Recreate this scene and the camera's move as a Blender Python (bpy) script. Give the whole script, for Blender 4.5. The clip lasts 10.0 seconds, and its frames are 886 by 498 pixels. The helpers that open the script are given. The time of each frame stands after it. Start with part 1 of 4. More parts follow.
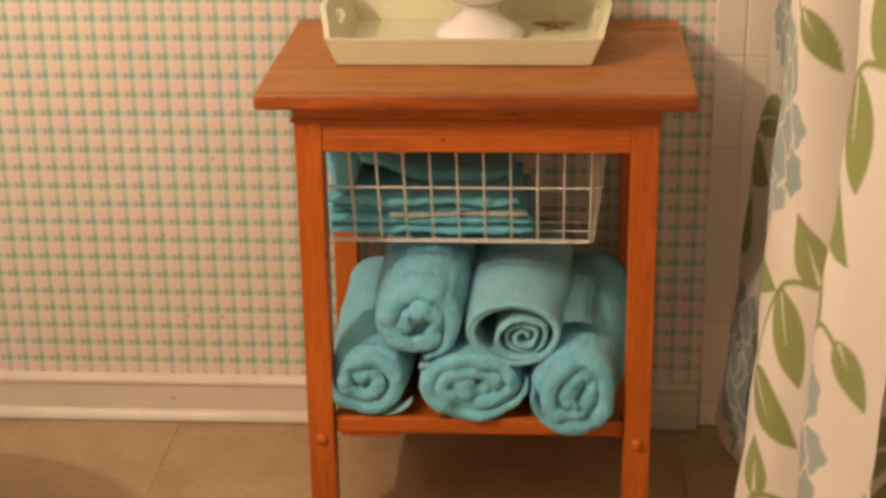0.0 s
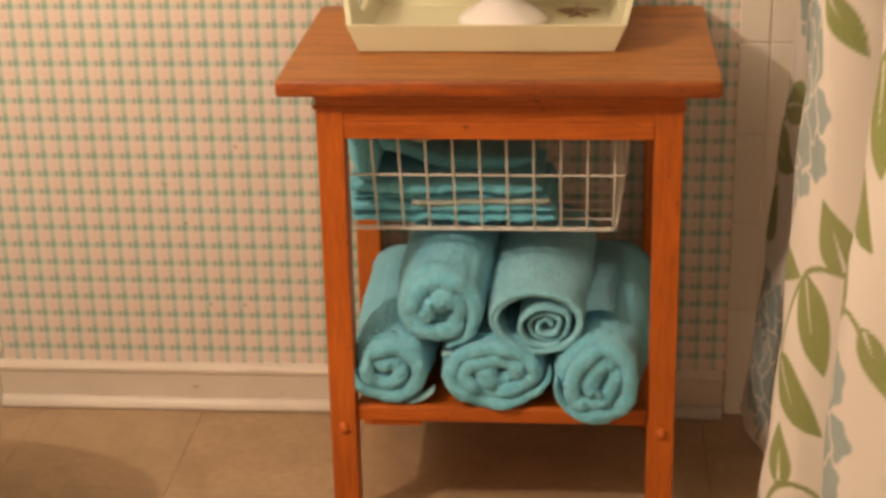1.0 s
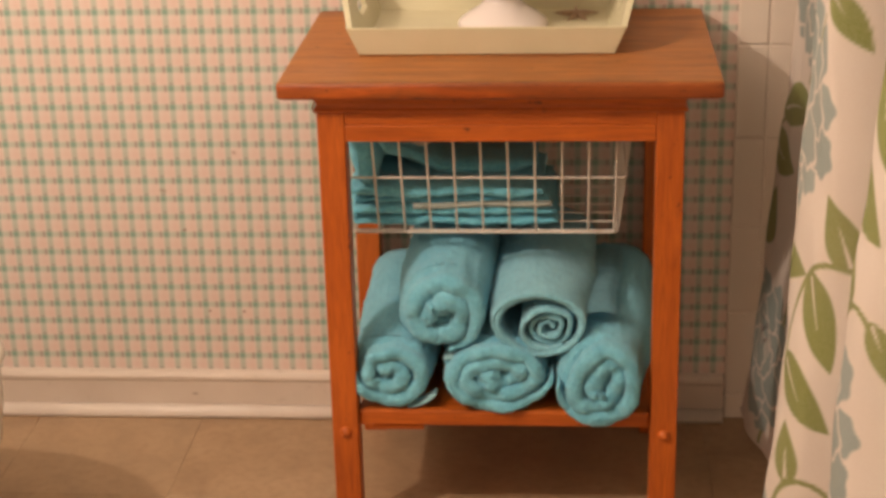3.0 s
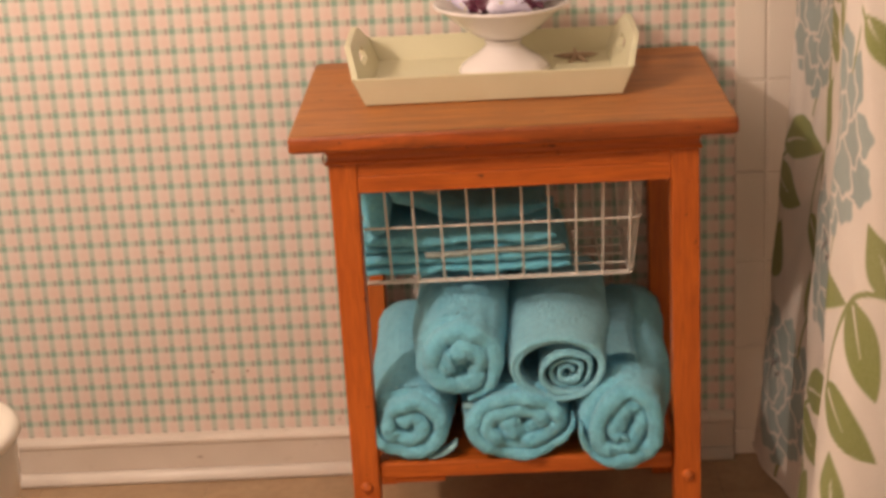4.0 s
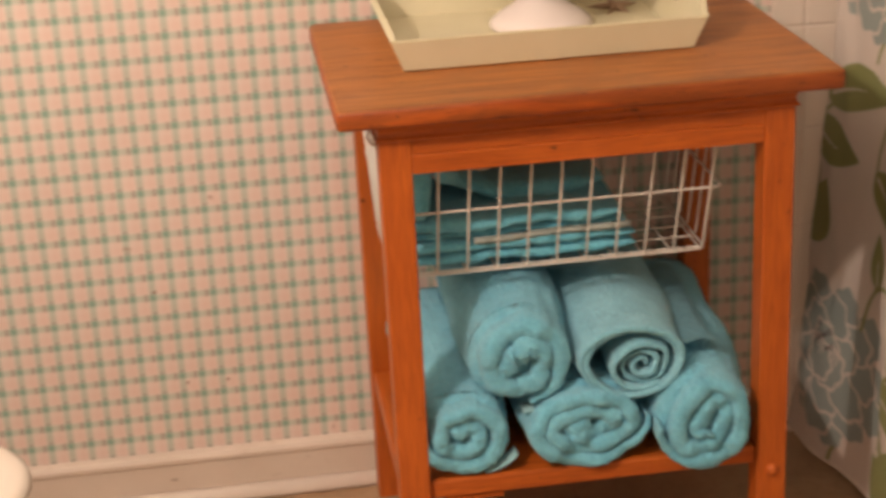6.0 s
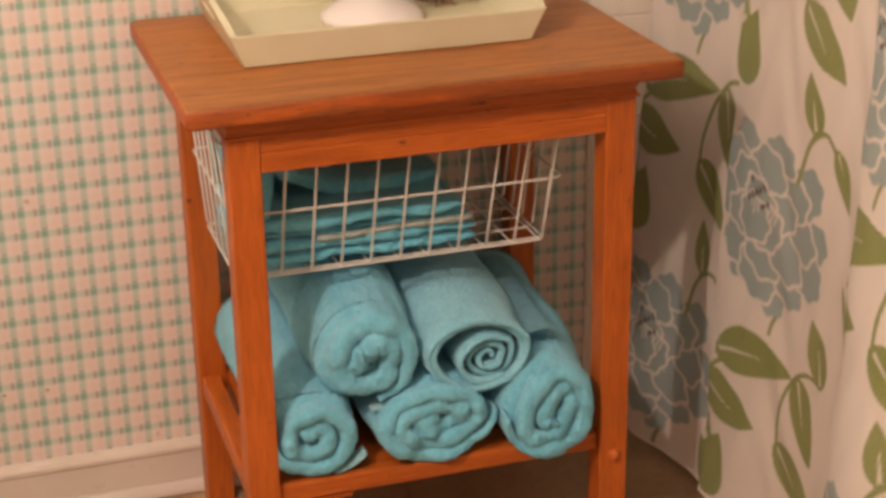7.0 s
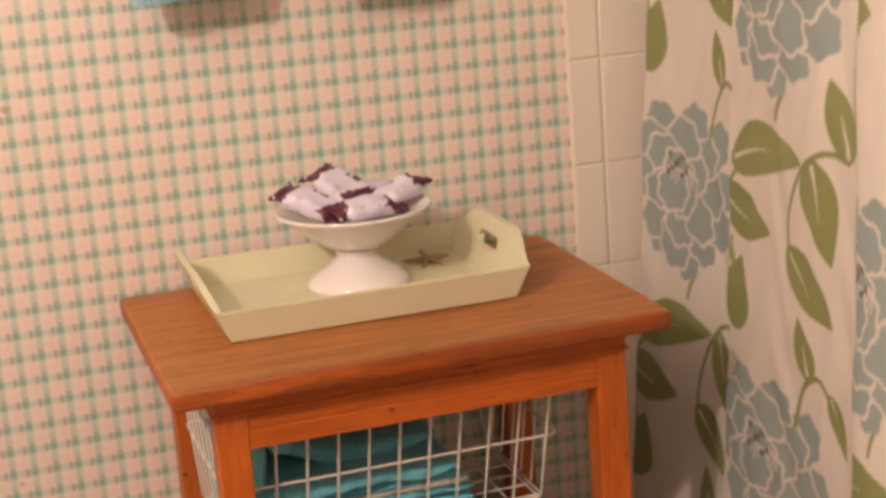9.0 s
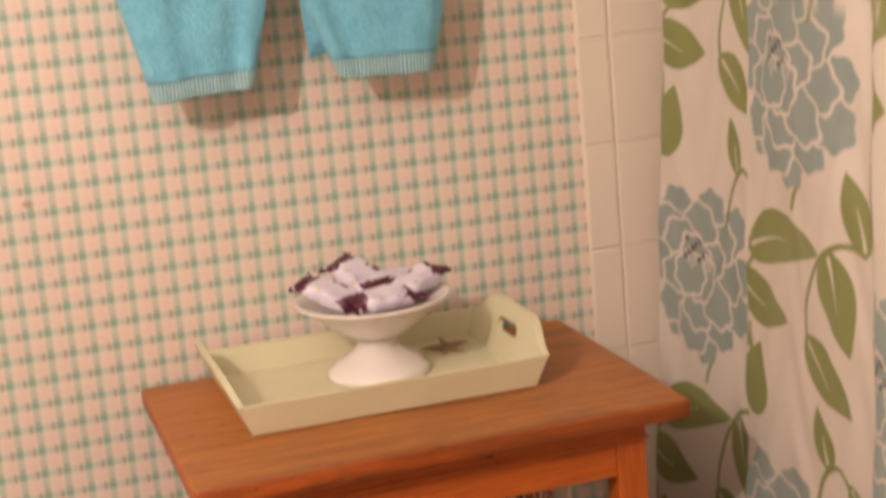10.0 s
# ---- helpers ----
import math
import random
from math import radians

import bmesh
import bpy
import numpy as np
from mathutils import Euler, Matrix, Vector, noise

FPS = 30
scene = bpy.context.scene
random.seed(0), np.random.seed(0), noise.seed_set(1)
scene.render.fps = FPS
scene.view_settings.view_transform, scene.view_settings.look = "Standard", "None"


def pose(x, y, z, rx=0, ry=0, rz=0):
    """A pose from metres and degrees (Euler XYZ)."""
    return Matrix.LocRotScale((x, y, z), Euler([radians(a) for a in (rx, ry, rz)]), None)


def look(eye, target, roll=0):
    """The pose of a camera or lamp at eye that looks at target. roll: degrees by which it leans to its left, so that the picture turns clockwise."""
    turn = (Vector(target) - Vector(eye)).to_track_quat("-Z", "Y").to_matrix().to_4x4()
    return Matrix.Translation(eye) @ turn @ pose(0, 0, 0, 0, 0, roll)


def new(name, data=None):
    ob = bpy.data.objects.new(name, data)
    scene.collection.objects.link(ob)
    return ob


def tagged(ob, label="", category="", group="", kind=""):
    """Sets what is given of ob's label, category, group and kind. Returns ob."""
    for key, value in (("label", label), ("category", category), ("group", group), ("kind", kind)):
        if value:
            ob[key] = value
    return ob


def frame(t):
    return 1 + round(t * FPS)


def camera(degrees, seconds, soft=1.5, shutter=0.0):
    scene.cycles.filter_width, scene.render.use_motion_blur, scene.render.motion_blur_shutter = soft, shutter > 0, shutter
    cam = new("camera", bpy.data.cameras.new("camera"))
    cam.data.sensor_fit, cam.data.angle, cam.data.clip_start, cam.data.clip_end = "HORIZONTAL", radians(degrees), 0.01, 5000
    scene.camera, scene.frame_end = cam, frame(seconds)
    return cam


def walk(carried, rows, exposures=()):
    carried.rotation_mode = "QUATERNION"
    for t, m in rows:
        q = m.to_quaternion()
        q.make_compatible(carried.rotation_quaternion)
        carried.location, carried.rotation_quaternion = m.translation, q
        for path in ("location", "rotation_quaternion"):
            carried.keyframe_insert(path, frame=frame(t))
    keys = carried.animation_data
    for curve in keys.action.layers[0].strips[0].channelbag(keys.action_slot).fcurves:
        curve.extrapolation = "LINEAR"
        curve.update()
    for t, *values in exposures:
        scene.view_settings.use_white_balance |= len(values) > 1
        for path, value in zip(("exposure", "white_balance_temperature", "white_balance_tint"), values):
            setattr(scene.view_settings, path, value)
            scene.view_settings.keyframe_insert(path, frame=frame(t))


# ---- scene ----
cam = camera(29.3, 10.0, 3.3, 0.5)
PATH = [
    (0, (0.120, -2.809, 1.427), (-0.014, -0.948, 0.706), -0.9),
    (0.5, (0.108, -2.802, 1.411), (-0.031, -0.942, 0.689), -1.3),
    (1, (0.125, -2.798, 1.417), (-0.040, -0.943, 0.687), -1.25),
    (1.5, (0.100, -2.812, 1.412), (-0.080, -0.946, 0.7165), -1.25),
    (2, (0.121, -2.813, 1.4), (-0.059, -0.954, 0.683), -1.0),
    (2.2, (0.126, -2.81, 1.399), (-0.052, -0.952, 0.682), -0.9),
    (3.3, (0.069, -2.804, 1.399), (-0.073, -0.939, 0.691), -1.7),
    (3.5, (0.042, -2.799, 1.39), (-0.092, -0.924, 0.708), -1.9),
    (3.6, (0.039, -2.791, 1.396), (-0.097, -0.911, 0.729), -2.7),
    (4, (-0.021, -2.791, 1.392), (-0.091, -0.911, 0.735), -3.3),
    (4.5, (-0.066, -2.716, 1.382), (-0.089, -0.85, 0.664), -2.8),
    (5, (-0.141, -2.551, 1.387), (-0.205, -0.666, 0.722), -4.6),
    (5.2, (-0.18, -2.509, 1.382), (-0.242, -0.646, 0.659), -3.2),
    (6.3, (-0.541, -2.406, 1.339), (-0.147, -0.583, 0.602), -2.3),
    (6.5, (-0.584, -2.385, 1.352), (-0.094, -0.602, 0.574), -1.1),
    (6.8, (-0.601, -2.371, 1.343), (-0.06, -0.594, 0.5835), -1.2),
    (7, (-0.601, -2.368, 1.346), (-0.045, -0.593, 0.595), -1.0),
    (7.5, (-0.586, -2.349, 1.347), (-0.012, -0.562, 0.6475), -2.8),
    (8, (-0.573, -2.34, 1.354), (-0.024, -0.523, 0.724), -4.4),
    (8.5, (-0.545, -2.351, 1.38), (0.003, -0.505, 0.84), -4.6),
    (9, (-0.547, -2.36, 1.39), (0.014, -0.506, 0.892), -4.3),
    (9.5, (-0.539, -2.366, 1.391), (0.005, -0.503, 0.909), -4.2),
    (10, (-0.549, -2.362, 1.442), (0.004, -0.491, 1.006), -5.0),
]
walk(cam, [(t, look(eye, target, roll)) for t, eye, target, roll in PATH], [(0.0, 0.0, 7300, 6), (2.0, 0.0, 7100, 9.5), (4.0, 0.0, 6720, 14), (7.0, 0.0, 6650, 14), (10.0, -0.1, 6550, 13.5)])

# ---- world and lights ----
world = bpy.data.worlds.new("world")
scene.world = world
world.use_nodes = True
world.node_tree.nodes["Background"].inputs[0].default_value = (1.0, 0.82, 0.62, 1)
world.node_tree.nodes["Background"].inputs[1].default_value = 0.05


def lamp(name, place, watts, radius, colour):
    data = bpy.data.lights.new(name, "POINT")
    data.energy, data.shadow_soft_size, data.color = watts, radius, colour
    ob = new(name, data)
    ob.location = place
    return ob


WARM = (1.0, 0.825, 0.69)
lamp("vanity_bulb", (-1.30, -1.64, 2.00), 81, 0.04, WARM)
# added fill lamp overhead, no real fixture: softens the bulb's shadows
data = bpy.data.lights.new("ceiling_glow", "AREA")
data.shape, data.size, data.energy, data.color = "DISK", 0.5, 3.2, WARM
ob = new("ceiling_glow", data)
ob.matrix_world = look((-0.55, -1.75, 2.3), (-0.45, -1.6, 0))


# ---- material helpers ----
class Net:
    def __init__(self, name):
        self.mat = bpy.data.materials.new(name)
        self.mat.use_nodes = True
        self.t = self.mat.node_tree
        self.b = self.t.nodes["Principled BSDF"]
        self.xyz = self.t.nodes.new("ShaderNodeTexCoord").outputs["Object"]

    def n(self, kind, **sets):
        node = self.t.nodes.new("ShaderNode" + kind)
        if "operation" in sets:
            node.operation = sets["operation"]
        if "blend_type" in sets:
            node.blend_type = sets["blend_type"]
        if "interpolation_type" in sets:
            node.interpolation_type = sets["interpolation_type"]
        if "attribute_name" in sets:
            node.attribute_name = sets["attribute_name"]
        return node

    def link(self, a, b):
        if isinstance(a, (int, float, tuple)):
            b.default_value = a
        else:
            self.t.links.new(a, b)

    def m(self, op, a, b=0.0, c=0.0):
        node = self.n("Math", operation=op)
        for value, socket in zip((a, b, c), node.inputs):
            self.link(value, socket)
        return node.outputs[0]

    def scale(self, sx, sy, sz):
        node = self.n("Mapping")
        self.link(self.xyz, node.inputs[0])
        node.inputs["Scale"].default_value = (sx, sy, sz)
        return node.outputs[0]

    def noise(self, scale, detail=3.0, rough=0.55, vec=None, dist=0.0):
        node = self.n("TexNoise")
        self.link(vec or self.xyz, node.inputs["Vector"])
        node.inputs["Scale"].default_value = scale
        node.inputs["Detail"].default_value = detail
        node.inputs["Roughness"].default_value = rough
        node.inputs["Distortion"].default_value = dist
        return node.outputs[0]

    def ramp(self, fac, *stops):
        node = self.n("ValToRGB")
        self.link(fac, node.inputs[0])
        el = node.color_ramp.elements
        while len(el) < len(stops):
            el.new(0.5)
        for e, (p, c) in zip(el, stops):
            e.position, e.color = p, (*c, 1)
        return node.outputs[0]

    def mix(self, fac, a, b, kind="MIX"):
        node = self.n("MixRGB", blend_type=kind)
        self.link(fac, node.inputs[0])
        for value, socket in ((a, node.inputs[1]), (b, node.inputs[2])):
            self.link((*value, 1) if isinstance(value, tuple) else value, socket)
        return node.outputs[0]

    def rng(self, v, a, b, lo=0.0, hi=1.0):
        node = self.n("MapRange", interpolation_type="SMOOTHSTEP")
        for value, socket in zip((v, a, b, lo, hi), node.inputs):
            self.link(value, socket)
        return node.outputs[0]

    def bump(self, height, strength, dist):
        node = self.n("Bump")
        self.link(height, node.inputs["Height"])
        node.inputs["Strength"].default_value = strength
        node.inputs["Distance"].default_value = dist
        self.link(node.outputs[0], self.b.inputs["Normal"])

    def done(self, colour, rough=0.5, **more):
        self.link((*colour, 1) if isinstance(colour, tuple) else colour, self.b.inputs["Base Color"])
        self.link(rough, self.b.inputs["Roughness"])
        for key, value in more.items():
            self.b.inputs[key.replace("_", " ")].default_value = value
        return self.mat


def wood(name, axis, dark, light, rough, worn=False):
    w = Net(name)
    s = [22.0, 22.0, 22.0]
    s["xyz".index(axis)] = 1.6
    v = w.scale(*s)
    grain = w.noise(3.0, 6, 0.62, v, 0.9)
    fine = w.noise(14.0, 4, 0.6, v, 0.3)
    broad = w.noise(3.5, 3)
    col = w.ramp(grain, (0.25, dark), (0.5, tuple((a + b) / 2 for a, b in zip(dark, light))), (0.75, light))
    col = w.mix(w.rng(fine, 0.42, 0.72, 0.0, 0.45), col, tuple(c * 0.6 for c in dark))
    col = w.mix(w.rng(broad, 0.35, 0.75, 0.0, 0.35), col, tuple(c * 1.15 for c in light))
    spots = w.noise(55.0, 2, 0.5)
    col = w.mix(w.rng(spots, 0.70, 0.76, 0.0, 0.7), col, (0.05, 0.018, 0.006))
    if worn:
        sep = w.n("SeparateXYZ")
        w.link(w.xyz, sep.inputs[0])
        rub = w.noise(7.0, 4, 0.65, w.scale(0.8, 5.0, 5.0), 0.8)
        rim = w.rng(sep.outputs[1], -0.478, -0.448, 0.15, 0.0)
        col = w.mix(w.rng(w.m("ADD", rub, rim), 0.50, 0.70, 0.0, 0.55), col, (0.17, 0.048, 0.011))
        scuff = w.noise(24.0, 4, 0.75, w.scale(1.0, 5.0, 5.0))
        col = w.mix(w.rng(w.m("ADD", scuff, w.m("MULTIPLY", rim, 0.5)), 0.62, 0.74, 0.0, 0.55), col, (0.07, 0.020, 0.008))
    w.bump(w.m("ADD", grain, w.m("MULTIPLY", fine, 0.6)), 0.25, 0.0015)
    return w.done(col, w.rng(broad, 0.3, 0.7, rough - 0.06, rough + 0.1), Specular_IOR_Level=0.45)


LEG_D, LEG_L = (0.33, 0.063, 0.008), (0.62, 0.146, 0.018)
WOOD_Z = wood("stained_wood_upright", "z", LEG_D, LEG_L, 0.40)
WOOD_X = wood("stained_wood_long", "x", LEG_D, LEG_L, 0.40)
WOOD_Y = wood("stained_wood_deep", "y", LEG_D, LEG_L, 0.42)
WOOD_EDGE = wood("orange_edge_wood", "x", (0.27, 0.040, 0.005), (0.58, 0.135, 0.020), 0.42, True)
WOOD_TOP = wood("worn_table_wood", "x", (0.22, 0.061, 0.013), (0.55, 0.208, 0.044), 0.42, True)


def wallpaper():
    w = Net("plaid_wallpaper")
    sep = w.n("SeparateXYZ")
    w.link(w.xyz, sep.inputs[0])
    u = w.m("DIVIDE", w.m("ADD", sep.outputs[0], 0.405 + 0.0306 * 100), 0.0306)
    v = w.m("DIVIDE", w.m("ADD", sep.outputs[2], 0.0338 * 100 - 1.162), 0.0338)

    def band(t, centre, half, soft):
        d = w.m("ABSOLUTE", w.m("SUBTRACT", w.m("FRACT", w.m("ADD", t, 0.5 - centre)), 0.5))
        return w.rng(d, half - soft, half + soft, 1.0, 0.0)

    col = w.ramp(w.noise(6.0, 3), (0.3, (0.78, 0.672, 0.608)), (0.7, (0.82, 0.715, 0.652)))
    rose, teal, red = (0.96, 0.84, 0.80), (0.64, 0.85, 0.79), (0.50, 0.30, 0.30)
    for mask, tint, amount in (
        (band(u, -0.42, 0.17, 0.12), rose, 0.40),
        (band(v, 0.42, 0.17, 0.12), rose, 0.35),
        (band(u, 0.0, 0.160, 0.090), teal, 0.84),
        (band(v, 0.0, 0.150, 0.090), teal, 0.78),
        (w.m("MULTIPLY", band(u, 0.0, 0.16, 0.06), band(v, 0.0, 0.15, 0.06)), (0.46, 0.66, 0.62), 0.56),
        (w.m("MULTIPLY", band(u, -0.33, 0.085, 0.05), band(v, 0.0, 0.18, 0.09)), red, 0.50),
        (w.m("MULTIPLY", band(u, 0.02, 0.12, 0.06), band(v, 0.24, 0.060, 0.05)), red, 0.42),
    ):
        col = w.mix(w.m("MULTIPLY", mask, amount), col, tint, "MULTIPLY")
    weave = w.noise(900.0, 2)
    spots = w.noise(17.0, 1.5, 0.4)
    col = w.mix(w.rng(spots, 0.76, 0.80, 0.0, 0.55), col, (0.30, 0.13, 0.06))
    for x, z in ((-0.551, 0.203), (-0.488, 0.202), (-0.585, 0.36)):
        far = w.m("POWER", w.m("ADD", w.m("POWER", w.m("SUBTRACT", sep.outputs[0], x), 2.0), w.m("POWER", w.m("SUBTRACT", sep.outputs[2], z), 2.0)), 0.5)
        col = w.mix(w.rng(far, 0.0012, 0.0045, 0.6, 0.0), col, (0.25, 0.10, 0.05))
    w.bump(w.m("ADD", weave, w.noise(60.0, 3)), 0.15, 0.0008)
    return w.done(col, 0.62)


WALLPAPER = wallpaper()


def plain(name, a, b, scale, rough, bump=0.0, fine=300.0, **more):
    w = Net(name)
    col = w.ramp(w.noise(scale, 4), (0.3, a), (0.72, b))
    if bump:
        w.bump(w.m("ADD", w.noise(fine, 3), w.noise(scale * 3, 3)), bump, 0.001)
    return w.done(col, rough, **more)


def baseboard_paint():
    w = Net("baseboard_paint")
    col = w.ramp(w.noise(7, 4), (0.3, (0.64, 0.55, 0.46)), (0.72, (0.71, 0.62, 0.53)))
    sep = w.n("SeparateXYZ")
    w.link(w.n("NewGeometry").outputs["Position"], sep.inputs[0])
    far = w.m("POWER", w.m("ADD", w.m("POWER", w.m("SUBTRACT", sep.outputs[0], -0.588), 2.0), w.m("MULTIPLY", w.m("POWER", w.m("SUBTRACT", sep.outputs[2], 0.042), 2.0), 4.0)), 0.5)
    col = w.mix(w.rng(w.m("ADD", far, w.m("MULTIPLY", w.noise(200.0, 2), 0.004)), 0.004, 0.010, 0.55, 0.0), col, (0.22, 0.13, 0.08))
    dust = w.noise(40.0, 4, 0.7)
    col = w.mix(w.rng(dust, 0.60, 0.75, 0.0, 0.25), col, (0.36, 0.26, 0.18))
    w.bump(w.m("ADD", w.noise(90.0, 3), w.noise(21.0, 3)), 0.2, 0.001)
    return w.done(col, 0.42)


PAINT = baseboard_paint()
SHOE = plain("shoe_paint", (0.66, 0.58, 0.50), (0.75, 0.67, 0.585), 9, 0.38, 0.15, 90)
TILE = plain("glazed_tile", (0.76, 0.675, 0.58), (0.81, 0.725, 0.63), 3, 0.22, 0.05, 20)
GROUT = plain("tile_grout", (0.74, 0.655, 0.56), (0.79, 0.705, 0.61), 40, 0.85, 0.4)
CEIL = plain("ceiling_paint", (0.74, 0.70, 0.66), (0.78, 0.74, 0.70), 4, 0.8, 0.2, 60)
ROOM = plain("room_paint", (0.50, 0.46, 0.41), (0.55, 0.51, 0.46), 4, 0.75, 0.2, 60)
CREAM = plain("tray_paint", (0.66, 0.62, 0.42), (0.71, 0.67, 0.47), 12, 0.36, 0.12, 70)
CHINA = plain("white_china", (0.78, 0.72, 0.70), (0.82, 0.76, 0.74), 5, 0.14)
PORCELAIN = plain("toilet_porcelain", (0.72, 0.67, 0.60), (0.76, 0.71, 0.64), 4, 0.12)
SEAT = plain("seat_plastic", (0.76, 0.69, 0.60), (0.80, 0.73, 0.64), 4, 0.24)
WIRE = plain("coated_wire", (0.74, 0.69, 0.62), (0.80, 0.75, 0.68), 30, 0.32)
STAR = plain("dried_starfish", (0.42, 0.28, 0.19), (0.55, 0.40, 0.29), 60, 0.8, 0.6, 400)
CHROME = plain("brushed_metal", (0.6, 0.58, 0.55), (0.66, 0.64, 0.6), 30, 0.25, 0, Metallic=1.0)


def floor_mat():
    w = Net("vinyl_tile")
    info = w.n("ObjectInfo").outputs["Random"]
    geo = w.n("NewGeometry").outputs["Position"]
    a, b = w.noise(9.0, 5, 0.6, geo, 0.6), w.noise(60.0, 4, 0.6, geo)
    col = w.ramp(a, (0.28, (0.30, 0.188, 0.105)), (0.52, (0.40, 0.264, 0.153)), (0.75, (0.47, 0.322, 0.196)))
    col = w.mix(w.rng(b, 0.4, 0.75, 0.0, 0.4), col, (0.26, 0.155, 0.085))
    col = w.mix(w.m("MULTIPLY", info, 0.22), col, (0.46, 0.33, 0.21))
    w.bump(w.m("ADD", a, b), 0.2, 0.002)
    return w.done(col, w.rng(a, 0.3, 0.7, 0.36, 0.52))


VINYL = floor_mat()
JOINT = plain("dark_joint", (0.29, 0.185, 0.11), (0.34, 0.22, 0.135), 60, 0.8)


def terry(name, a, b, ribs=0.0):
    w = Net(name)
    loops, lumps = w.n("TexVoronoi"), w.noise(30.0, 5, 0.7)
    w.link(w.xyz, loops.inputs["Vector"])
    loops.inputs["Scale"].default_value = 520.0
    fuzz = w.noise(260.0, 3, 0.7)
    col = w.ramp(lumps, (0.3, a), (0.7, b))
    col = w.mix(w.rng(fuzz, 0.35, 0.75, 0.0, 0.35), col, tuple(min(1, c * 1.35 + 0.02) for c in b))
    tufts = w.noise(150.0, 3, 0.75)
    # shade between the tufts put into the colour: darker where they are low
    col = w.mix(w.rng(tufts, 0.30, 0.62, 0.22, 0.0), col, tuple(c * 0.6 for c in a))
    h = w.m("ADD", w.m("MULTIPLY", loops.outputs[0], -0.8), w.m("ADD", w.m("MULTIPLY", tufts, 1.6), w.m("ADD", fuzz, w.m("MULTIPLY", lumps, 1.4))))
    if ribs:
        sep = w.n("SeparateXYZ")
        w.link(w.xyz, sep.inputs[0])
        h = w.m("ADD", w.m("MULTIPLY", fuzz, 0.4), w.m("SINE", w.m("MULTIPLY", sep.outputs[0], ribs)))
        # groove shade painted too: the colour darkens where the ribs dip
        col = w.mix(w.rng(h, -0.8, 0.6, 0.10, 0.0), col, tuple(c * 0.7 for c in a))
    w.bump(h, 0.9, 0.0026)
    return w.done(col, 0.95, Sheen_Weight=0.25, Sheen_Roughness=0.5)


TERRY = terry("turquoise_terry", (0.135, 0.515, 0.725), (0.235, 0.675, 0.87))
TERRY_PALE = terry("pale_turquoise_terry", (0.18, 0.53, 0.70), (0.29, 0.69, 0.85))
TERRY_DEEP = terry("deep_turquoise_terry", (0.13, 0.61, 0.86), (0.24, 0.77, 0.97))
TRIM = terry("ribbed_trim", (0.36, 0.68, 0.80), (0.48, 0.78, 0.88), 1300.0)


def fabric():
    w = Net("printed_curtain_fabric")
    att = w.n("Attribute", attribute_name="print")
    weave, broad = w.noise(700.0, 2), w.noise(5.0, 3)
    col = w.mix(w.rng(broad, 0.3, 0.8, 0.0, 0.12), att.outputs["Color"], (0.50, 0.42, 0.34))
    col = w.mix(w.rng(weave, 0.3, 0.7, 0.0, 0.10), col, (0.9, 0.86, 0.8))
    w.bump(w.m("ADD", w.m("MULTIPLY", weave, 0.3), w.noise(26.0, 4, 0.6)), 0.35, 0.004)
    return w.done(col, 0.62)


FABRIC = fabric()


def wrapper():
    w = Net("floral_wrapping_paper")
    sep = w.n("SeparateXYZ")
    w.link(w.xyz, sep.inputs[0])
    end = w.rng(w.m("ABSOLUTE", sep.outputs[0]), 0.022, 0.042, 0.0, 0.28)
    petal = w.noise(52.0, 1.5, 0.4, None, 0.6)
    col = w.mix(w.rng(w.noise(24.0, 2), 0.4, 0.6), (0.74, 0.68, 0.80), (0.62, 0.57, 0.72))
    leaf = w.noise(95.0, 1.0)
    col = w.mix(w.rng(leaf, 0.64, 0.67, 0.0, 0.8), col, (0.55, 0.50, 0.26))
    col = w.mix(w.rng(w.m("ADD", petal, end), 0.645, 0.665), col, (0.10, 0.016, 0.042))
    w.bump(w.noise(90.0, 3), 0.4, 0.002)
    return w.done(col, 0.35)


WRAP = wrapper()


# ---- mesh helpers ----
def smooth(me):
    me.polygons.foreach_set("use_smooth", [True] * len(me.polygons))


def mesh_of(name, bm, material, soft=False):
    me = bpy.data.meshes.new(name)
    bmesh.ops.recalc_face_normals(bm, faces=bm.faces[:])
    bm.to_mesh(me)
    bm.free()
    if soft:
        smooth(me)
    me.materials.append(material)
    return me


def part(name, bm, material, parent=None, label="", soft=False):
    ob = new(name, mesh_of(name, bm, material, soft))
    if parent:
        ob.parent = parent
    return tagged(ob, label)


def thing(name, label, category, place=(0, 0, 0), group=""):
    ob = new(name)
    ob.location = place
    ob.empty_display_size = 0.05
    return tagged(ob, label, category, group)


def box(a, b, bevel=0.0, seg=2):
    bm = bmesh.new()
    bmesh.ops.create_cube(bm, size=1)
    for v in bm.verts:
        v.co = Vector([(a[i] + b[i]) / 2 + v.co[i] * abs(b[i] - a[i]) for i in range(3)])
    if bevel:
        bmesh.ops.bevel(bm, geom=bm.edges[:], offset=bevel, segments=seg, affect="EDGES", profile=0.5)
    return bm


def loft(rings, close=True, caps=True):
    """A skin over rings of equally many points."""
    bm = bmesh.new()
    made = [[bm.verts.new(p) for p in ring] for ring in rings]
    n = len(rings[0])
    for r0, r1 in zip(made, made[1:]):
        for i in range(n if close else n - 1):
            bm.faces.new((r0[i], r0[(i + 1) % n], r1[(i + 1) % n], r1[i]))
    if caps:
        bm.faces.new(made[0])
        bm.faces.new(made[-1])
    return bm


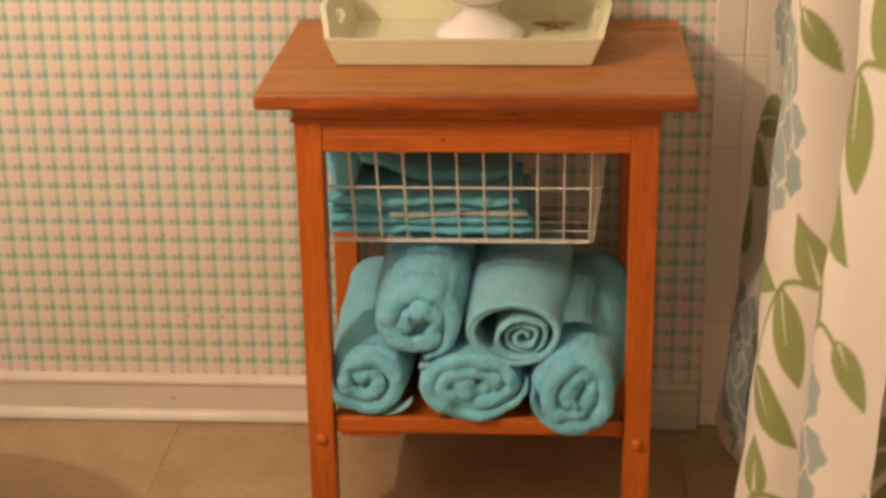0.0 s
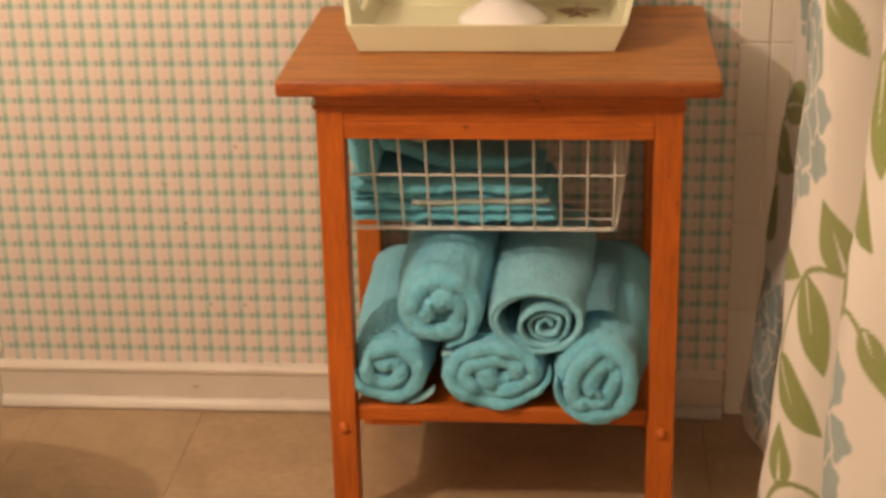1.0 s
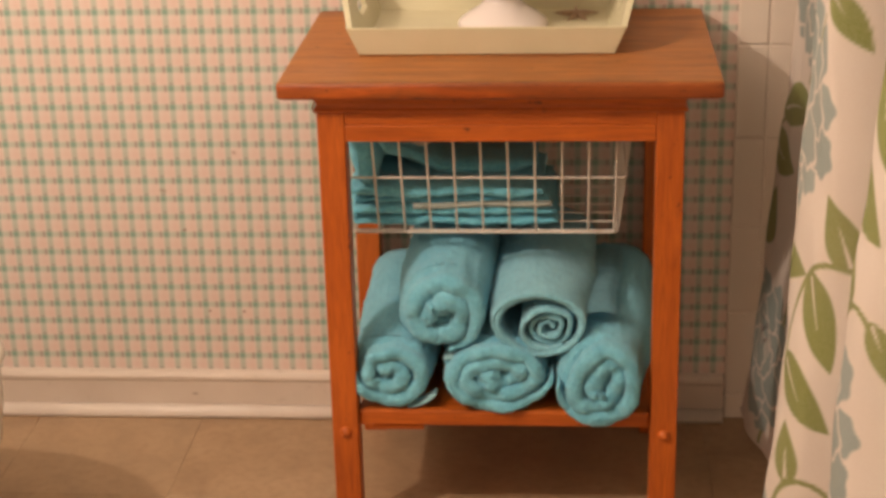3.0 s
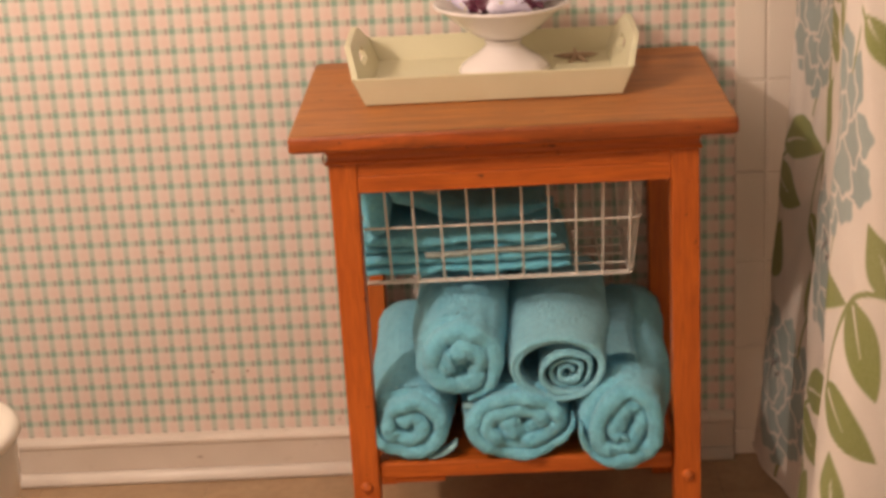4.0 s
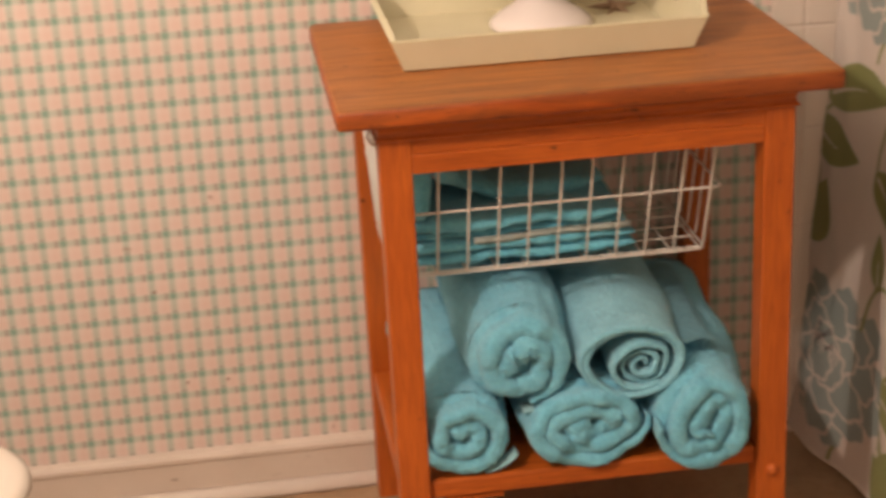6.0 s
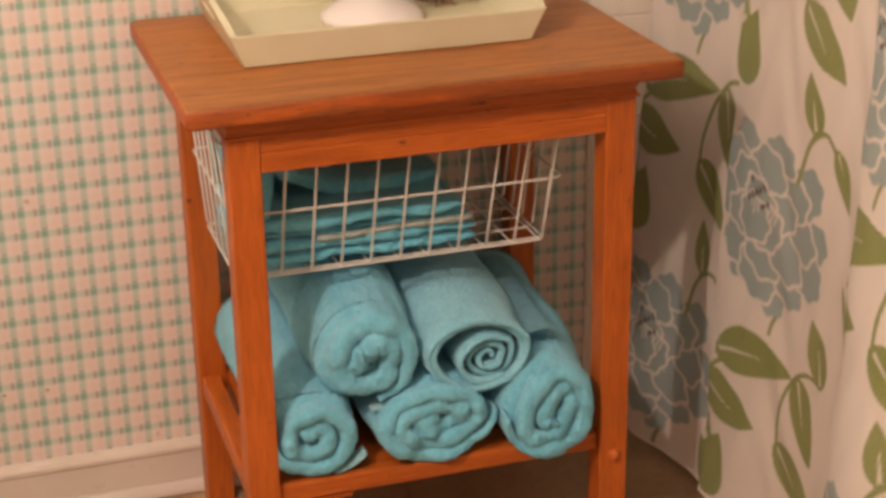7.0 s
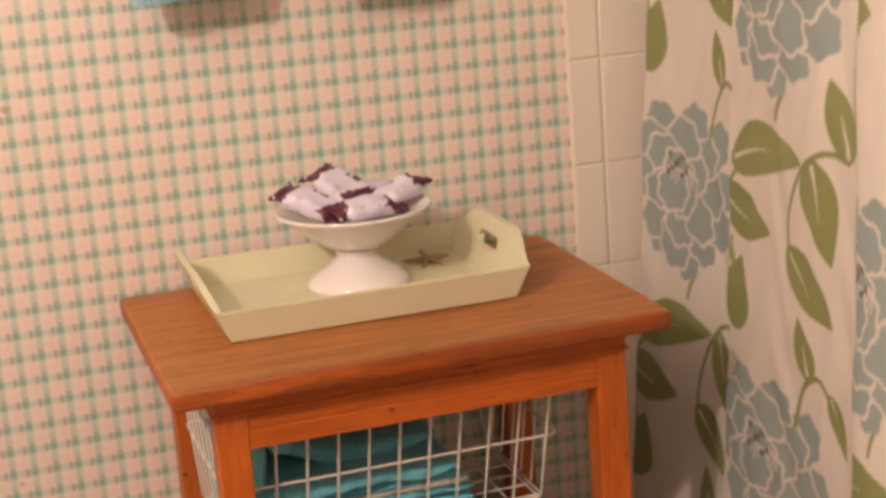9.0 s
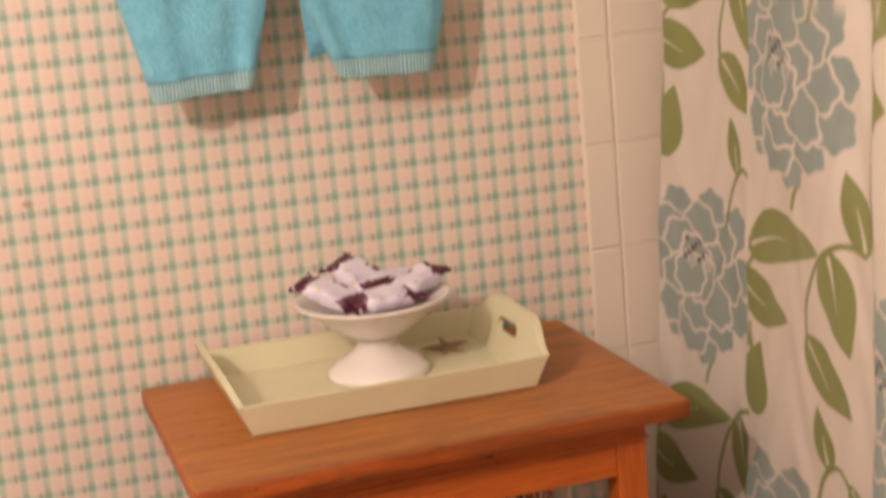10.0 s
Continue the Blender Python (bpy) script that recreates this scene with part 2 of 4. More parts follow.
def lathe(profile, centre, seg=48):
    rings = []
    for r, z in profile:
        rings.append([(centre[0] + r * math.cos(2 * math.pi * i / seg), centre[1] + r * math.sin(2 * math.pi * i / seg), centre[2] + z) for i in range(seg)])
    return loft(rings)


def tube(path, radius, sides=7):
    """A round wire along a path of points."""
    pts = [Vector(p) for p in path]
    rings = []
    for i, p in enumerate(pts):
        d = (pts[min(i + 1, len(pts) - 1)] - pts[max(i - 1, 0)]).normalized()
        a = d.cross(Vector((0.31, 0.22, 0.92)))
        a = (a if a.length > 0.05 else d.cross(Vector((1, 0, 0)))).normalized()
        b = d.cross(a)
        rings.append([p + radius * (math.cos(2 * math.pi * k / sides) * a + math.sin(2 * math.pi * k / sides) * b) for k in range(sides)])
    return loft(rings)


def smoothstep(a, b, x):
    t = np.clip((x - a) / (b - a), 0, 1)
    return t * t * (3 - 2 * t)


# ---- the room ----
X0, X1, Y0, TOP = -1.56, 1.25, -3.3, 2.42


def structure(name, bm, material, label=""):
    return tagged(part(name, bm, material), label, "", "", "structure")


wall_north = structure("wall_north", box((X0 - 0.1, 0, -0.1), (X1 + 0.1, 0.1, TOP)), WALLPAPER, "wall papered in small green and pink plaid")
structure("wall_west", box((X0 - 0.1, Y0, -0.1), (X0, -0.001, TOP)), ROOM)
structure("wall_east", box((X1, Y0, -0.1), (X1 + 0.1, -0.001, TOP)), ROOM)
structure("wall_south", box((X0 - 0.1, Y0 - 0.1, -0.1), (X1 + 0.1, Y0 - 0.001, TOP)), ROOM)
structure("ceiling", box((X0 - 0.1, Y0 - 0.1, TOP + 0.002), (X1 + 0.1, 0.1, TOP + 0.1)), CEIL)
floor = structure("floor", box((X0, Y0, -0.1), (X1, -0.001, -0.003)), JOINT, "beige mottled vinyl tile floor")

# baseboard up to the tiled strip
EDGE = 0.381
base = new("baseboard")
tagged(base, "off-white painted baseboard with shoe moulding", "", "", "structure")
prof = [(-0.001, 0.0), (-0.013, 0.0), (-0.013, 0.067), (-0.016, 0.071), (-0.016, 0.077), (-0.012, 0.084), (-0.005, 0.087), (-0.001, 0.087)]
part("board", loft([[(x, y, z) for y, z in prof] for x in (X0 + 0.002, EDGE - 0.003)]), PAINT, base)
shoe = [(-0.013, 0.0005)] + [(-0.0135 - 0.017 * math.cos(a), 0.0005 + 0.021 * math.sin(a)) for a in np.linspace(0, math.pi / 2, 7)]
part("shoe_moulding", loft([[(x, y, z) for y, z in shoe] for x in (X0 + 0.002, EDGE - 0.003)]), SHOE, base, "lighter rounded shoe moulding", True)


# ---- side table ----
H = 0.76
table = thing("side_table", "orange-stained wooden side table with open lower shelf", "table")


def table_top():
    """A slab with a rounded edge and softly worn corners."""
    x0, x1, y0, y1 = -0.32, 0.32, -0.475, -0.012
    prof = [(0.004, 0.0), (0.0015, 0.0012), (0.0, 0.004), (0.0, 0.0195), (0.0012, 0.0235), (0.0042, 0.0257)]
    rings = []
    for inset, z in prof:
        ring = []
        for cx, cy, a0 in ((x1, y0, -90), (x1, y1, 0), (x0, y1, 90), (x0, y0, 180)):
            r = 0.006
            sx, sy = (1 if cx > 0 else -1), (1 if cy > -0.2 else -1)
            for k in range(5):
                a = radians(a0 + 22.5 * k)
                ring.append((cx - sx * (r + inset) + r * math.cos(a), cy - sy * (r + inset) + r * math.sin(a), H - 0.026 + z))
        rings.append(ring)
    bm = loft(rings)
    return bm


part("tabletop", table_top(), WOOD_TOP, table, "worn brown wooden top with orange edge", True)
bpy.data.objects["tabletop"].data.materials.append(WOOD_EDGE)
bpy.data.objects["tabletop"].data.polygons.foreach_set("material_index", [int(len(p.vertices) == 4 and p.center.z < H - 0.0015) for p in bpy.data.objects["tabletop"].data.polygons])
bpy.data.objects["tabletop"].data.polygons.foreach_set("use_smooth", [len(p.vertices) == 4 for p in bpy.data.objects["tabletop"].data.polygons])
cove = [(0.001, 0.7065), (0.0036, 0.7080), (0.0036, 0.7105), (0.0008, 0.7125), (-0.0005, 0.7170), (0.0005, 0.7220), (0.0030, 0.7265), (0.0062, 0.7300), (0.0070, 0.7335)]
part("cornice", loft([[(sx * (0.268 + o), -0.031 if back else -0.441 - o, z) for sx, back in ((-1, 0), (1, 0), (1, 1), (-1, 1))] for o, z in cove]), WOOD_X, table, "hollow moulding under the top")
for x in (-0.268, 0.227):
    for y in (-0.441, -0.071):
        leg = part("leg", box((x, y, 0.0), (x + 0.041, y + 0.041, 0.7063), 0.0025, 2), WOOD_Z, table)
        if y < -0.4:
            bm = lathe([(0.0, 0.0075), (0.005, 0.007), (0.0085, 0.004), (0.0095, 0.0), (0.0095, -0.004)][::-1], (0, 0, 0), 20)
            bmesh.ops.transform(bm, matrix=pose(x + 0.021, y, 0.186, 90), verts=bm.verts[:])
            part("peg", bm, WOOD_Z, leg, "rounded wooden peg", True)
part("apron", box((-0.2268, -0.4385, 0.6872), (0.2268, -0.418, 0.7063), 0.0008, 1), WOOD_X, table)
part("rail", box((-0.2268, -0.4405, 0.661), (0.2268, -0.415, 0.6870), 0.0022, 2), WOOD_X, table)
part("back_apron", box((-0.2265, -0.052, 0.675), (0.2265, -0.036, 0.7063), 0.001, 1), WOOD_X, table)
for y in (-0.414, -0.068):
    part("runner", box((-0.225, y, 0.676), (0.225, y + 0.014, 0.688), 0.001, 1), WOOD_X, table)
part("shelf", box((-0.2265, -0.432, 0.1935), (0.2265, -0.036, 0.2205), 0.004, 2), WOOD_X, table, "thick lower shelf board")
for x in (-0.2645, 0.2375):
    part("side_rail", box((x, -0.3995, 0.190), (x + 0.027, -0.0715, 0.2215), 0.003, 2), WOOD_Y, table)
part("cleat", box((-0.205, -0.428, 0.184), (-0.125, -0.39, 0.193), 0.002, 1), WOOD_X, table)


# ---- rolled towels ----
TERRY_HEM = terry("woven_hem", (0.27, 0.57, 0.66), (0.38, 0.69, 0.76))
def plump(cx, cz, rx, rz, y0, y1, layer, phase, turns, core, seed, lean=(0.0, 0.0), swell=1.12, crumple=0.0, deep=0.015):
    """The padded inside of a towel roll: a soft bolster whose front end is creased along the spiral of its layers.
    core = (x, z, tilt, stretch) of the innermost fold."""
    seg, rows = 150, []
    rmean = (rx + rz) / 2
    sq = 0.94

    def crease(u, v):
        """How far the front end is pressed in at a place on it, u and v from -1 to 1."""
        k = noise.noise_vector(Vector((u * 1.7 + seed, v * 1.7, 0.3 * seed))) * 0.11
        c = noise.noise_vector(Vector((u * 4.6, v * 4.6 + seed, 1.7)))
        rho = math.hypot(u, v)
        wild = crumple * float(smoothstep(0.85, 0.4, rho))
        a, b = u + k.x + c.x * wild, v + k.y + c.y * wild
        ca, sa = math.cos(core[2]), math.sin(core[2])
        p, q = a - core[0], b - core[1]
        p, q = (p * ca + q * sa) / core[3], (-p * sa + q * ca) * core[3] ** 0.5
        w = float(smoothstep(0.35, 0.95, rho))
        deepness = math.hypot(p, q) * (1 - w) + math.hypot(a, b) * w
        ang = math.atan2(q * (1 - w) + b * w, p * (1 - w) + a * w)
        turn = ((phase - ang) / (2 * math.pi)) % 1.0
        s = (1 - deepness) * rmean / layer + turn
        if s > turns:
            s = turns + (s - turns) * 0.3
        f = s - math.floor(s)
        near = min(f, 1 - f) * layer
        if s < 0.5 and f < 0.5:
            near = layer * 0.5
        fade = 0.55 + 0.75 * noise.noise(Vector((u * 2.6 + 9, v * 2.6, seed * 1.3)))
        fade = min(1.0, max(0.12, fade + 0.25)) * float(smoothstep(0.0, 0.016, (1 - rho) * rmean))
        puff = 0.0060 * (1 - min(1.0, near / (0.5 * layer)) ** 0.8)
        press = fade * (deep * math.exp(-(near / 0.0033) ** 1.3) + puff)
        return press

    def at(i, rho, y):
        th = 2 * math.pi * i / seg
        c, q = math.cos(th), math.sin(th)
        u, v = rho * math.copysign(abs(c) ** sq, c), rho * math.copysign(abs(q) ** sq, q)
        s = max(0.0, (y - y0) / (y1 - y0))
        fat = 1.0 + (swell - 1.0) * float(smoothstep(0.0, 0.4, s))
        wob = 1 + 0.022 * math.sin(2 * th + seed) + 0.016 * math.sin(3 * th + 2 * seed) + 0.010 * math.sin(5 * th + seed * 3 + 4 * s)
        x, z = u * rx * fat * wob, v * rz * fat * wob + rz * (fat - 1)
        big = noise.noise_vector(Vector((x * 13 + seed * 3, y * 9, z * 13))) * 0.0055
        fine = noise.noise_vector(Vector((x * 60, y * 60, z * 60 + seed))) * 0.0022 + noise.noise_vector(Vector((x * 190, y * 190, z * 190))) * 0.0017
        k = big + fine
        low = 0.2215 - 0.03 * float(smoothstep(-0.431, -0.437, y))
        return cx + x + k.x + lean[0] * s, y + k.y * 0.7, max(low, cz + z + k.z + lean[1] * s)

    edge = 0.018
    for j in range(44):
        rho = 0.004 + 0.996 * math.sin(math.pi / 2 * (j / 43)) ** 0.9
        e = (1 - rho) * rmean / edge
        roundness = edge * (1 - math.sqrt(max(0.0, 1 - (1 - e) ** 2))) if e < 1 else 0.0
        row = []
        for i in range(seg):
            th = 2 * math.pi * i / seg
            y = y0 + roundness + 0.006 * rho * rho + crease(rho * math.cos(th), rho * math.sin(th)) * min(1.0, 0.25 + e)
            row.append(at(i, rho, y))
        rows.append(row)
    for j in range(1, 26):
        rows.append([at(i, 1.0, y0 + 0.019 + (y1 - y0 - 0.019) * (j / 25) ** 1.3) for i in range(seg)])
    for rho in (0.94, 0.8, 0.4, 0.02):
        rows.append([at(i, rho, y1 + 0.01 * (1 - rho)) for i in range(seg)])
    return rows


def rolled(cx, cz, rx, rz, y0, y1, layer, phase, way, core, label, seed, lean=(0.0, 0.0), swell=1.12, crumple=0.0):
    """A thick towel rolled up: one soft layer wound inwards, its rounded edge showing at the front, round a padded inside.
    core = (x, z, tilt, stretch) of the innermost turn."""
    rmean = (rx + rz) / 2
    half = layer * 0.52
    turns = (rmean - layer * 0.85) / layer
    count, secs = 230, 15
    path = []
    for i in range(count + 1):
        a = i / count
        th = phase + way * 2 * math.pi * turns * a
        rho = 1 - half / rmean - layer / rmean * turns * a
        st = 1 + (core[3] - 1) * a ** 1.3
        c, q = math.cos(th - core[2]) * st, math.sin(th - core[2]) / st
        ct, sn = math.cos(core[2]), math.sin(core[2])
        px, pz = rho * (c * ct - q * sn), rho * (c * sn + q * ct)
        k = noise.noise_vector(Vector((px * 1.9 + seed, pz * 1.9, seed * 0.7))) * 0.10 + noise.noise_vector(Vector((px * 5, pz * 5 + seed, 2.0))) * crumple * a
        path.append((rx * (px + core[0] * a + k.x * (0.25 + a)), rz * (pz + core[1] * a + k.y * (0.25 + a))))

    def settle(x, y, z):
        s = max(0.0, (y - y0) / (y1 - y0))
        fat = 1.0 + (swell - 1.0) * float(smoothstep(0.0, 0.4, s))
        k = noise.noise_vector(Vector((x * 13 + seed * 3, y * 9, z * 13))) * 0.0055
        k = k + noise.noise_vector(Vector((x * 60, y * 60, z * 60 + seed))) * 0.0024 + noise.noise_vector(Vector((x * 190, y * 190, z * 190))) * 0.0018
        low = 0.2215 - 0.03 * float(smoothstep(-0.431, -0.437, y))
        return cx + x * fat + k.x + lean[0] * s, y + k.y * 0.8, max(low, cz + z * fat + rz * (fat - 1) + k.z + lean[1] * s)

    rows = []
    for i, (px, pz) in enumerate(path):
        b, c = path[min(i + 2, count)], path[max(i - 2, 0)]
        d = math.hypot(b[0] - c[0], b[1] - c[1]) or 1.0
        nx, nz = -(b[1] - c[1]) / d, (b[0] - c[0]) / d
        h = half * min(1.0, 0.22 + i / 34, 0.5 + (count - i) / 14)
        front = y0 + 0.010 * noise.noise(Vector((px * 30 + seed, pz * 30, 1.0))) + 0.008 * i / count * noise.noise(Vector((i * 0.09, seed, 0.0)))
        loop = [(px + h * nx, front + 0.85 * h + (y1 - front - 0.85 * h) * t**1.4, pz + h * nz) for t in np.linspace(1, 0, secs)]
        loop += [(px + h * math.sin(radians(e)) * nx, front + 0.85 * h * (1 - math.cos(radians(e))), pz + h * math.sin(radians(e)) * nz) for e in (68, 45, 22, 0, -22, -45, -68)]
        loop += [(px - h * nx, front + 0.85 * h + (y1 - front - 0.85 * h) * t**1.4, pz - h * nz) for t in np.linspace(0, 1, secs)]
        rows.append([settle(*p) for p in loop])
    bm = loft(rows)
    inside = plump(cx, cz, rx * 0.83, rz * 0.83, y0 + 0.017, y1 - 0.01, layer, phase, turns, core, seed, lean, swell, crumple, 0.006)
    made = [[bm.verts.new(p) for p in ring] for ring in inside]
    n = len(inside[0])
    for r0, r1 in zip(made, made[1:]):
        for i in range(n):
            bm.faces.new((r0[i], r0[(i + 1) % n], r1[(i + 1) % n], r1[i]))
    return tagged(part("rolled_towel", bm, TERRY, None, "", True), label, "towel", "rolled towels on the shelf")


def swirl(cx, cz, rx, rz, y0, y1, material, label, seed, lean, swell):
    """A thin towel rolled loosely: a wide outer wrap that hangs off a tight inner scroll."""
    secs, half = 16, 0.0038
    path = []
    for i in range(151):
        a = i / 150
        th = radians(285) - 2 * math.pi * 1.95 * a
        w = float(smoothstep(0.80, 1.0, a))
        k = 1.0 - 0.19 * a
        path.append((rx * k * math.cos(th) * (1 + 0.03 * math.sin(3 * th)) + 0.006 * w, rz * k * math.sin(th) - 0.003 * w))
    ix, iz, turns = 0.20 * rx, -0.12 * rz, 2.9
    last = path[-1]
    a0 = math.atan2(last[1] - iz, last[0] - ix)
    r0 = math.hypot(last[0] - ix, last[1] - iz)
    for i in range(1, 241):
        a = i / 240
        th = a0 - 2 * math.pi * turns * a
        r = 0.0060 + (0.64 * rx - 0.0060) * (1 - a)
        r = r + (r0 - r) * float(smoothstep(0.14, 0.0, a))
        path.append((ix + r * math.cos(th) * (0.96 + 0.06 * math.sin(2 * th)), iz + r * 0.84 * math.sin(th) + 0.004 * math.sin(3 * th) * (1 - a) * (math.cos(th) > 0) * math.cos(th)))
    rows = []
    n = len(path)
    for i, (px, pz) in enumerate(path):
        b, c = path[min(i + 2, n - 1)], path[max(i - 2, 0)]
        d = math.hypot(b[0] - c[0], b[1] - c[1]) or 1.0
        nx, nz = -(b[1] - c[1]) / d, (b[0] - c[0]) / d
        h = half * min(1.0, 0.3 + i / 4, 0.3 + (n - 1 - i) / 4)
        tuck = 0.007 * float(smoothstep(0.35, 0.6, i / n)) + 0.004 * math.sin(i * 0.05 + seed)
        loop = []
        for side in (1, -1):
            for s in (np.linspace(1, 0, secs) if side > 0 else np.linspace(0, 1, secs)):
                loop.append((px + side * h * nx, y0 + tuck + 0.003 + s * (y1 - y0 - 0.003 - tuck), pz + side * h * nz))
            if side > 0:
                for e in (45, 0, -45):
                    q = math.sin(radians(e))
                    loop.append((px + q * h * nx, y0 + tuck + 0.003 * (1 - math.cos(radians(e))), pz + q * h * nz))
        row = []
        for x, y, z in loop:
            k = noise.noise_vector(Vector((x * 14 + seed * 3, y * 9, z * 14))) * 0.005 + noise.noise_vector(Vector((x * 70, y * 60, z * 70 + seed))) * 0.0014
            s = (y - y0) / (y1 - y0)
            fat = 1.0 + (swell - 1.0) * float(smoothstep(0.0, 0.4, s))
            row.append((cx + x * fat + k.x + lean[0] * s, y + k.y * 0.6, cz + z * fat + k.z + lean[1] * s))
        rows.append(row)
    return tagged(part("rolled_towel", loft(rows), material, None, "", True), label, "towel", "rolled towels on the shelf")


roll_left = rolled(-0.1720, 0.2800, 0.0705, 0.0635, -0.436, -0.075, 0.0235, radians(176), 1, (-0.10, 0.0, 0.4, 1.0), "turquoise terry towel rolled up on the table shelf", 3, (0.002, 0.012), 1.15, 0.03)
rolled(-0.0070, 0.2810, 0.0980, 0.0640, -0.441, -0.075, 0.0225, radians(4), -1, (0.0, -0.04, 0.08, 1.38), "flattened turquoise terry towel roll on the table shelf", 5, (0.0, 0.0), 1.05, 0.05)
rolled(0.1490, 0.2790, 0.0765, 0.0800, -0.464, -0.080, 0.0250, radians(178), 1, (0.0, -0.04, 1.05, 1.40), "turquoise towel roll overhanging the shelf front", 8, (0.022, 0.006), 1.15, 0.03)
roll_upper = rolled(-0.0955, 0.3790, 0.0780, 0.0765, -0.428, -0.070, 0.0275, radians(-80), 1, (0.0, 0.02, 0.6, 1.1), "thick turquoise towel roll stacked on two others", 11, (0.004, 0.010), 1.12, 0.20)
swirl(0.0575, 0.3630, 0.0735, 0.0525, -0.430, -0.075, TERRY_PALE, "loosely rolled thin pale turquoise towel stacked on others", 14, (0.010, 0.010), 1.16)


def hem(towel, cx, cz, rx, rz, y0, a0, a1, depth):
    """The pale woven hem of a towel's last turn, showing at the front edge of its roll."""
    rows = []
    for i in range(15):
        s = i / 14
        a = radians(a0 + (a1 - a0) * s)
        c, q = math.cos(a), math.sin(a)
        h = 0.0045 * math.sin(math.pi * (0.08 + 0.84 * s)) ** 0.5
        out = 0.002 + 0.005 * s
        row = []
        for k in range(8):
            e = 2 * math.pi * k / 8
            m = out + h * math.cos(e)
            row.append((cx + (rx + m) * c, y0 + depth / 2 - depth / 2 * math.sin(e) + 0.002 * math.sin(5 * s), max(0.2235, cz + (rz + m) * q)))
        rows.append(row)
    part("hem", loft(rows), TERRY_HEM, towel, "pale woven hem", True)


hem(roll_left, -0.172, 0.280, 0.070, 0.060, -0.430, 288, 330, 0.03)
hem(roll_upper, -0.0955, 0.379, 0.0775, 0.0760, -0.418, 272, 302, 0.03)


def flap():
    """The hemmed loose end of a towel, lying between two rolls."""
    rows = []
    for i in range(15):
        s = i / 14
        row = []
        for j in range(19):
            t = j / 18
            y = -0.412 + 0.28 * t
            lie = (y + 0.458) / 0.378
            a = radians(118 - 44 * s + 3 * math.sin(6 * t))
            edge = min(t / 0.16, (1 - t) / 0.16, s / 0.2, (1 - s) / 0.2, 1.0)
            r = 0.0815 + 0.0070 * math.sin(math.pi / 2 * edge) + 0.0010 * math.sin(17 * t + 3 * s)
            row.append((0.1505 + 0.018 * lie + r * math.cos(a), y, 0.300 + r * 0.985 * math.sin(a)))
        rows.append(row)
    bm = loft(rows, False, False)
    bmesh.ops.solidify(bm, geom=bm.faces[:], thickness=0.009)
    return bm


tagged(part("hand_towel", flap(), TERRY_PALE, None, "", True), "pale turquoise hand towel laid flat over a roll", "towel")


# ---- wire basket ----
basket = thing("wire_basket", "white coated wire basket hung under the tabletop", "basket")
ZB, ZM, ZT = 0.4865, 0.589, 0.692
WR = 0.0017


def hull(z):
    """The basket's left, right, front and back at a height."""
    s = (z - ZB) / (ZT - ZB)
    return -0.250 - 0.014 * s, 0.1755 + 0.024 * s, -0.353 - 0.0725 * s, -0.135 + 0.0765 * s


def ring_path(z, r=0.012):
    x0, x1, y0, y1 = hull(z)
    pts = []
    for cx, cy, a0 in ((x1 - r, y0 + r, -90), (x1 - r, y1 - r, 0), (x0 + r, y1 - r, 90), (x0 + r, y0 + r, 180)):
        pts += [(cx + r * math.cos(radians(a0 + 18 * k)), cy + r * math.sin(radians(a0 + 18 * k)), z) for k in range(6)]
    return pts + pts[:2]


for nm, z, r in (("rim", ZT, 0.0028), ("hoop", ZM, WR), ("bottom_hoop", ZB + 0.002, WR)):
    part(nm, tube(ring_path(z), r), WIRE, basket, "", True)
FRONT = [0.171 - 0.0403 * k for k in range(11)]
for x in FRONT:
    (_, _, f0, b0), (_, _, f1, b1) = hull(ZB), hull(ZT)
    pts = [(x, f1 - 0.001, ZT)] + [(x, f1 + (f0 - f1) * s - 0.001, ZT + (ZB - ZT) * s) for s in (0.3, 0.6, 0.96)]
    pts += [(x, f0 + 0.006, ZB - 0.001), (x, b0 - 0.006, ZB - 0.001)]
    pts += [(x, b1 + (b0 - b1) * s + 0.001, ZT + (ZB - ZT) * s) for s in (0.96, 0.6, 0.3)] + [(x, b1 + 0.001, ZT)]
    part("cross_wire", tube(pts, WR), WIRE, basket, "", True)
for k in range(6):
    y = -0.345 + 0.0405 * k
    (l0, r0, _, _), (l1, r1, _, _) = hull(ZB), hull(ZT)
    pts = [(l1 - 0.001, y, ZT), (l0 + (l1 - l0) * 0.05, y, ZB + 0.008), (l0 + 0.006, y, ZB + 0.0025), (r0 - 0.006, y, ZB + 0.0025), (r0 + (r1 - r0) * 0.05, y, ZB + 0.008), (r1 + 0.001, y, ZT)]
    part("long_wire", tube(pts, 0.0015), WIRE, basket, "", True)
for x, y in ((-0.276, -0.405), (-0.276, -0.11)):
    part("hook", tube([(x + 0.012, y, ZT), (x + 0.002, y, ZT + 0.003), (x - 0.003, y, ZT + 0.012), (x + 0.001, y, ZT + 0.022), (x + 0.010, y, ZT + 0.027)], 0.002), WIRE, basket, "", True)


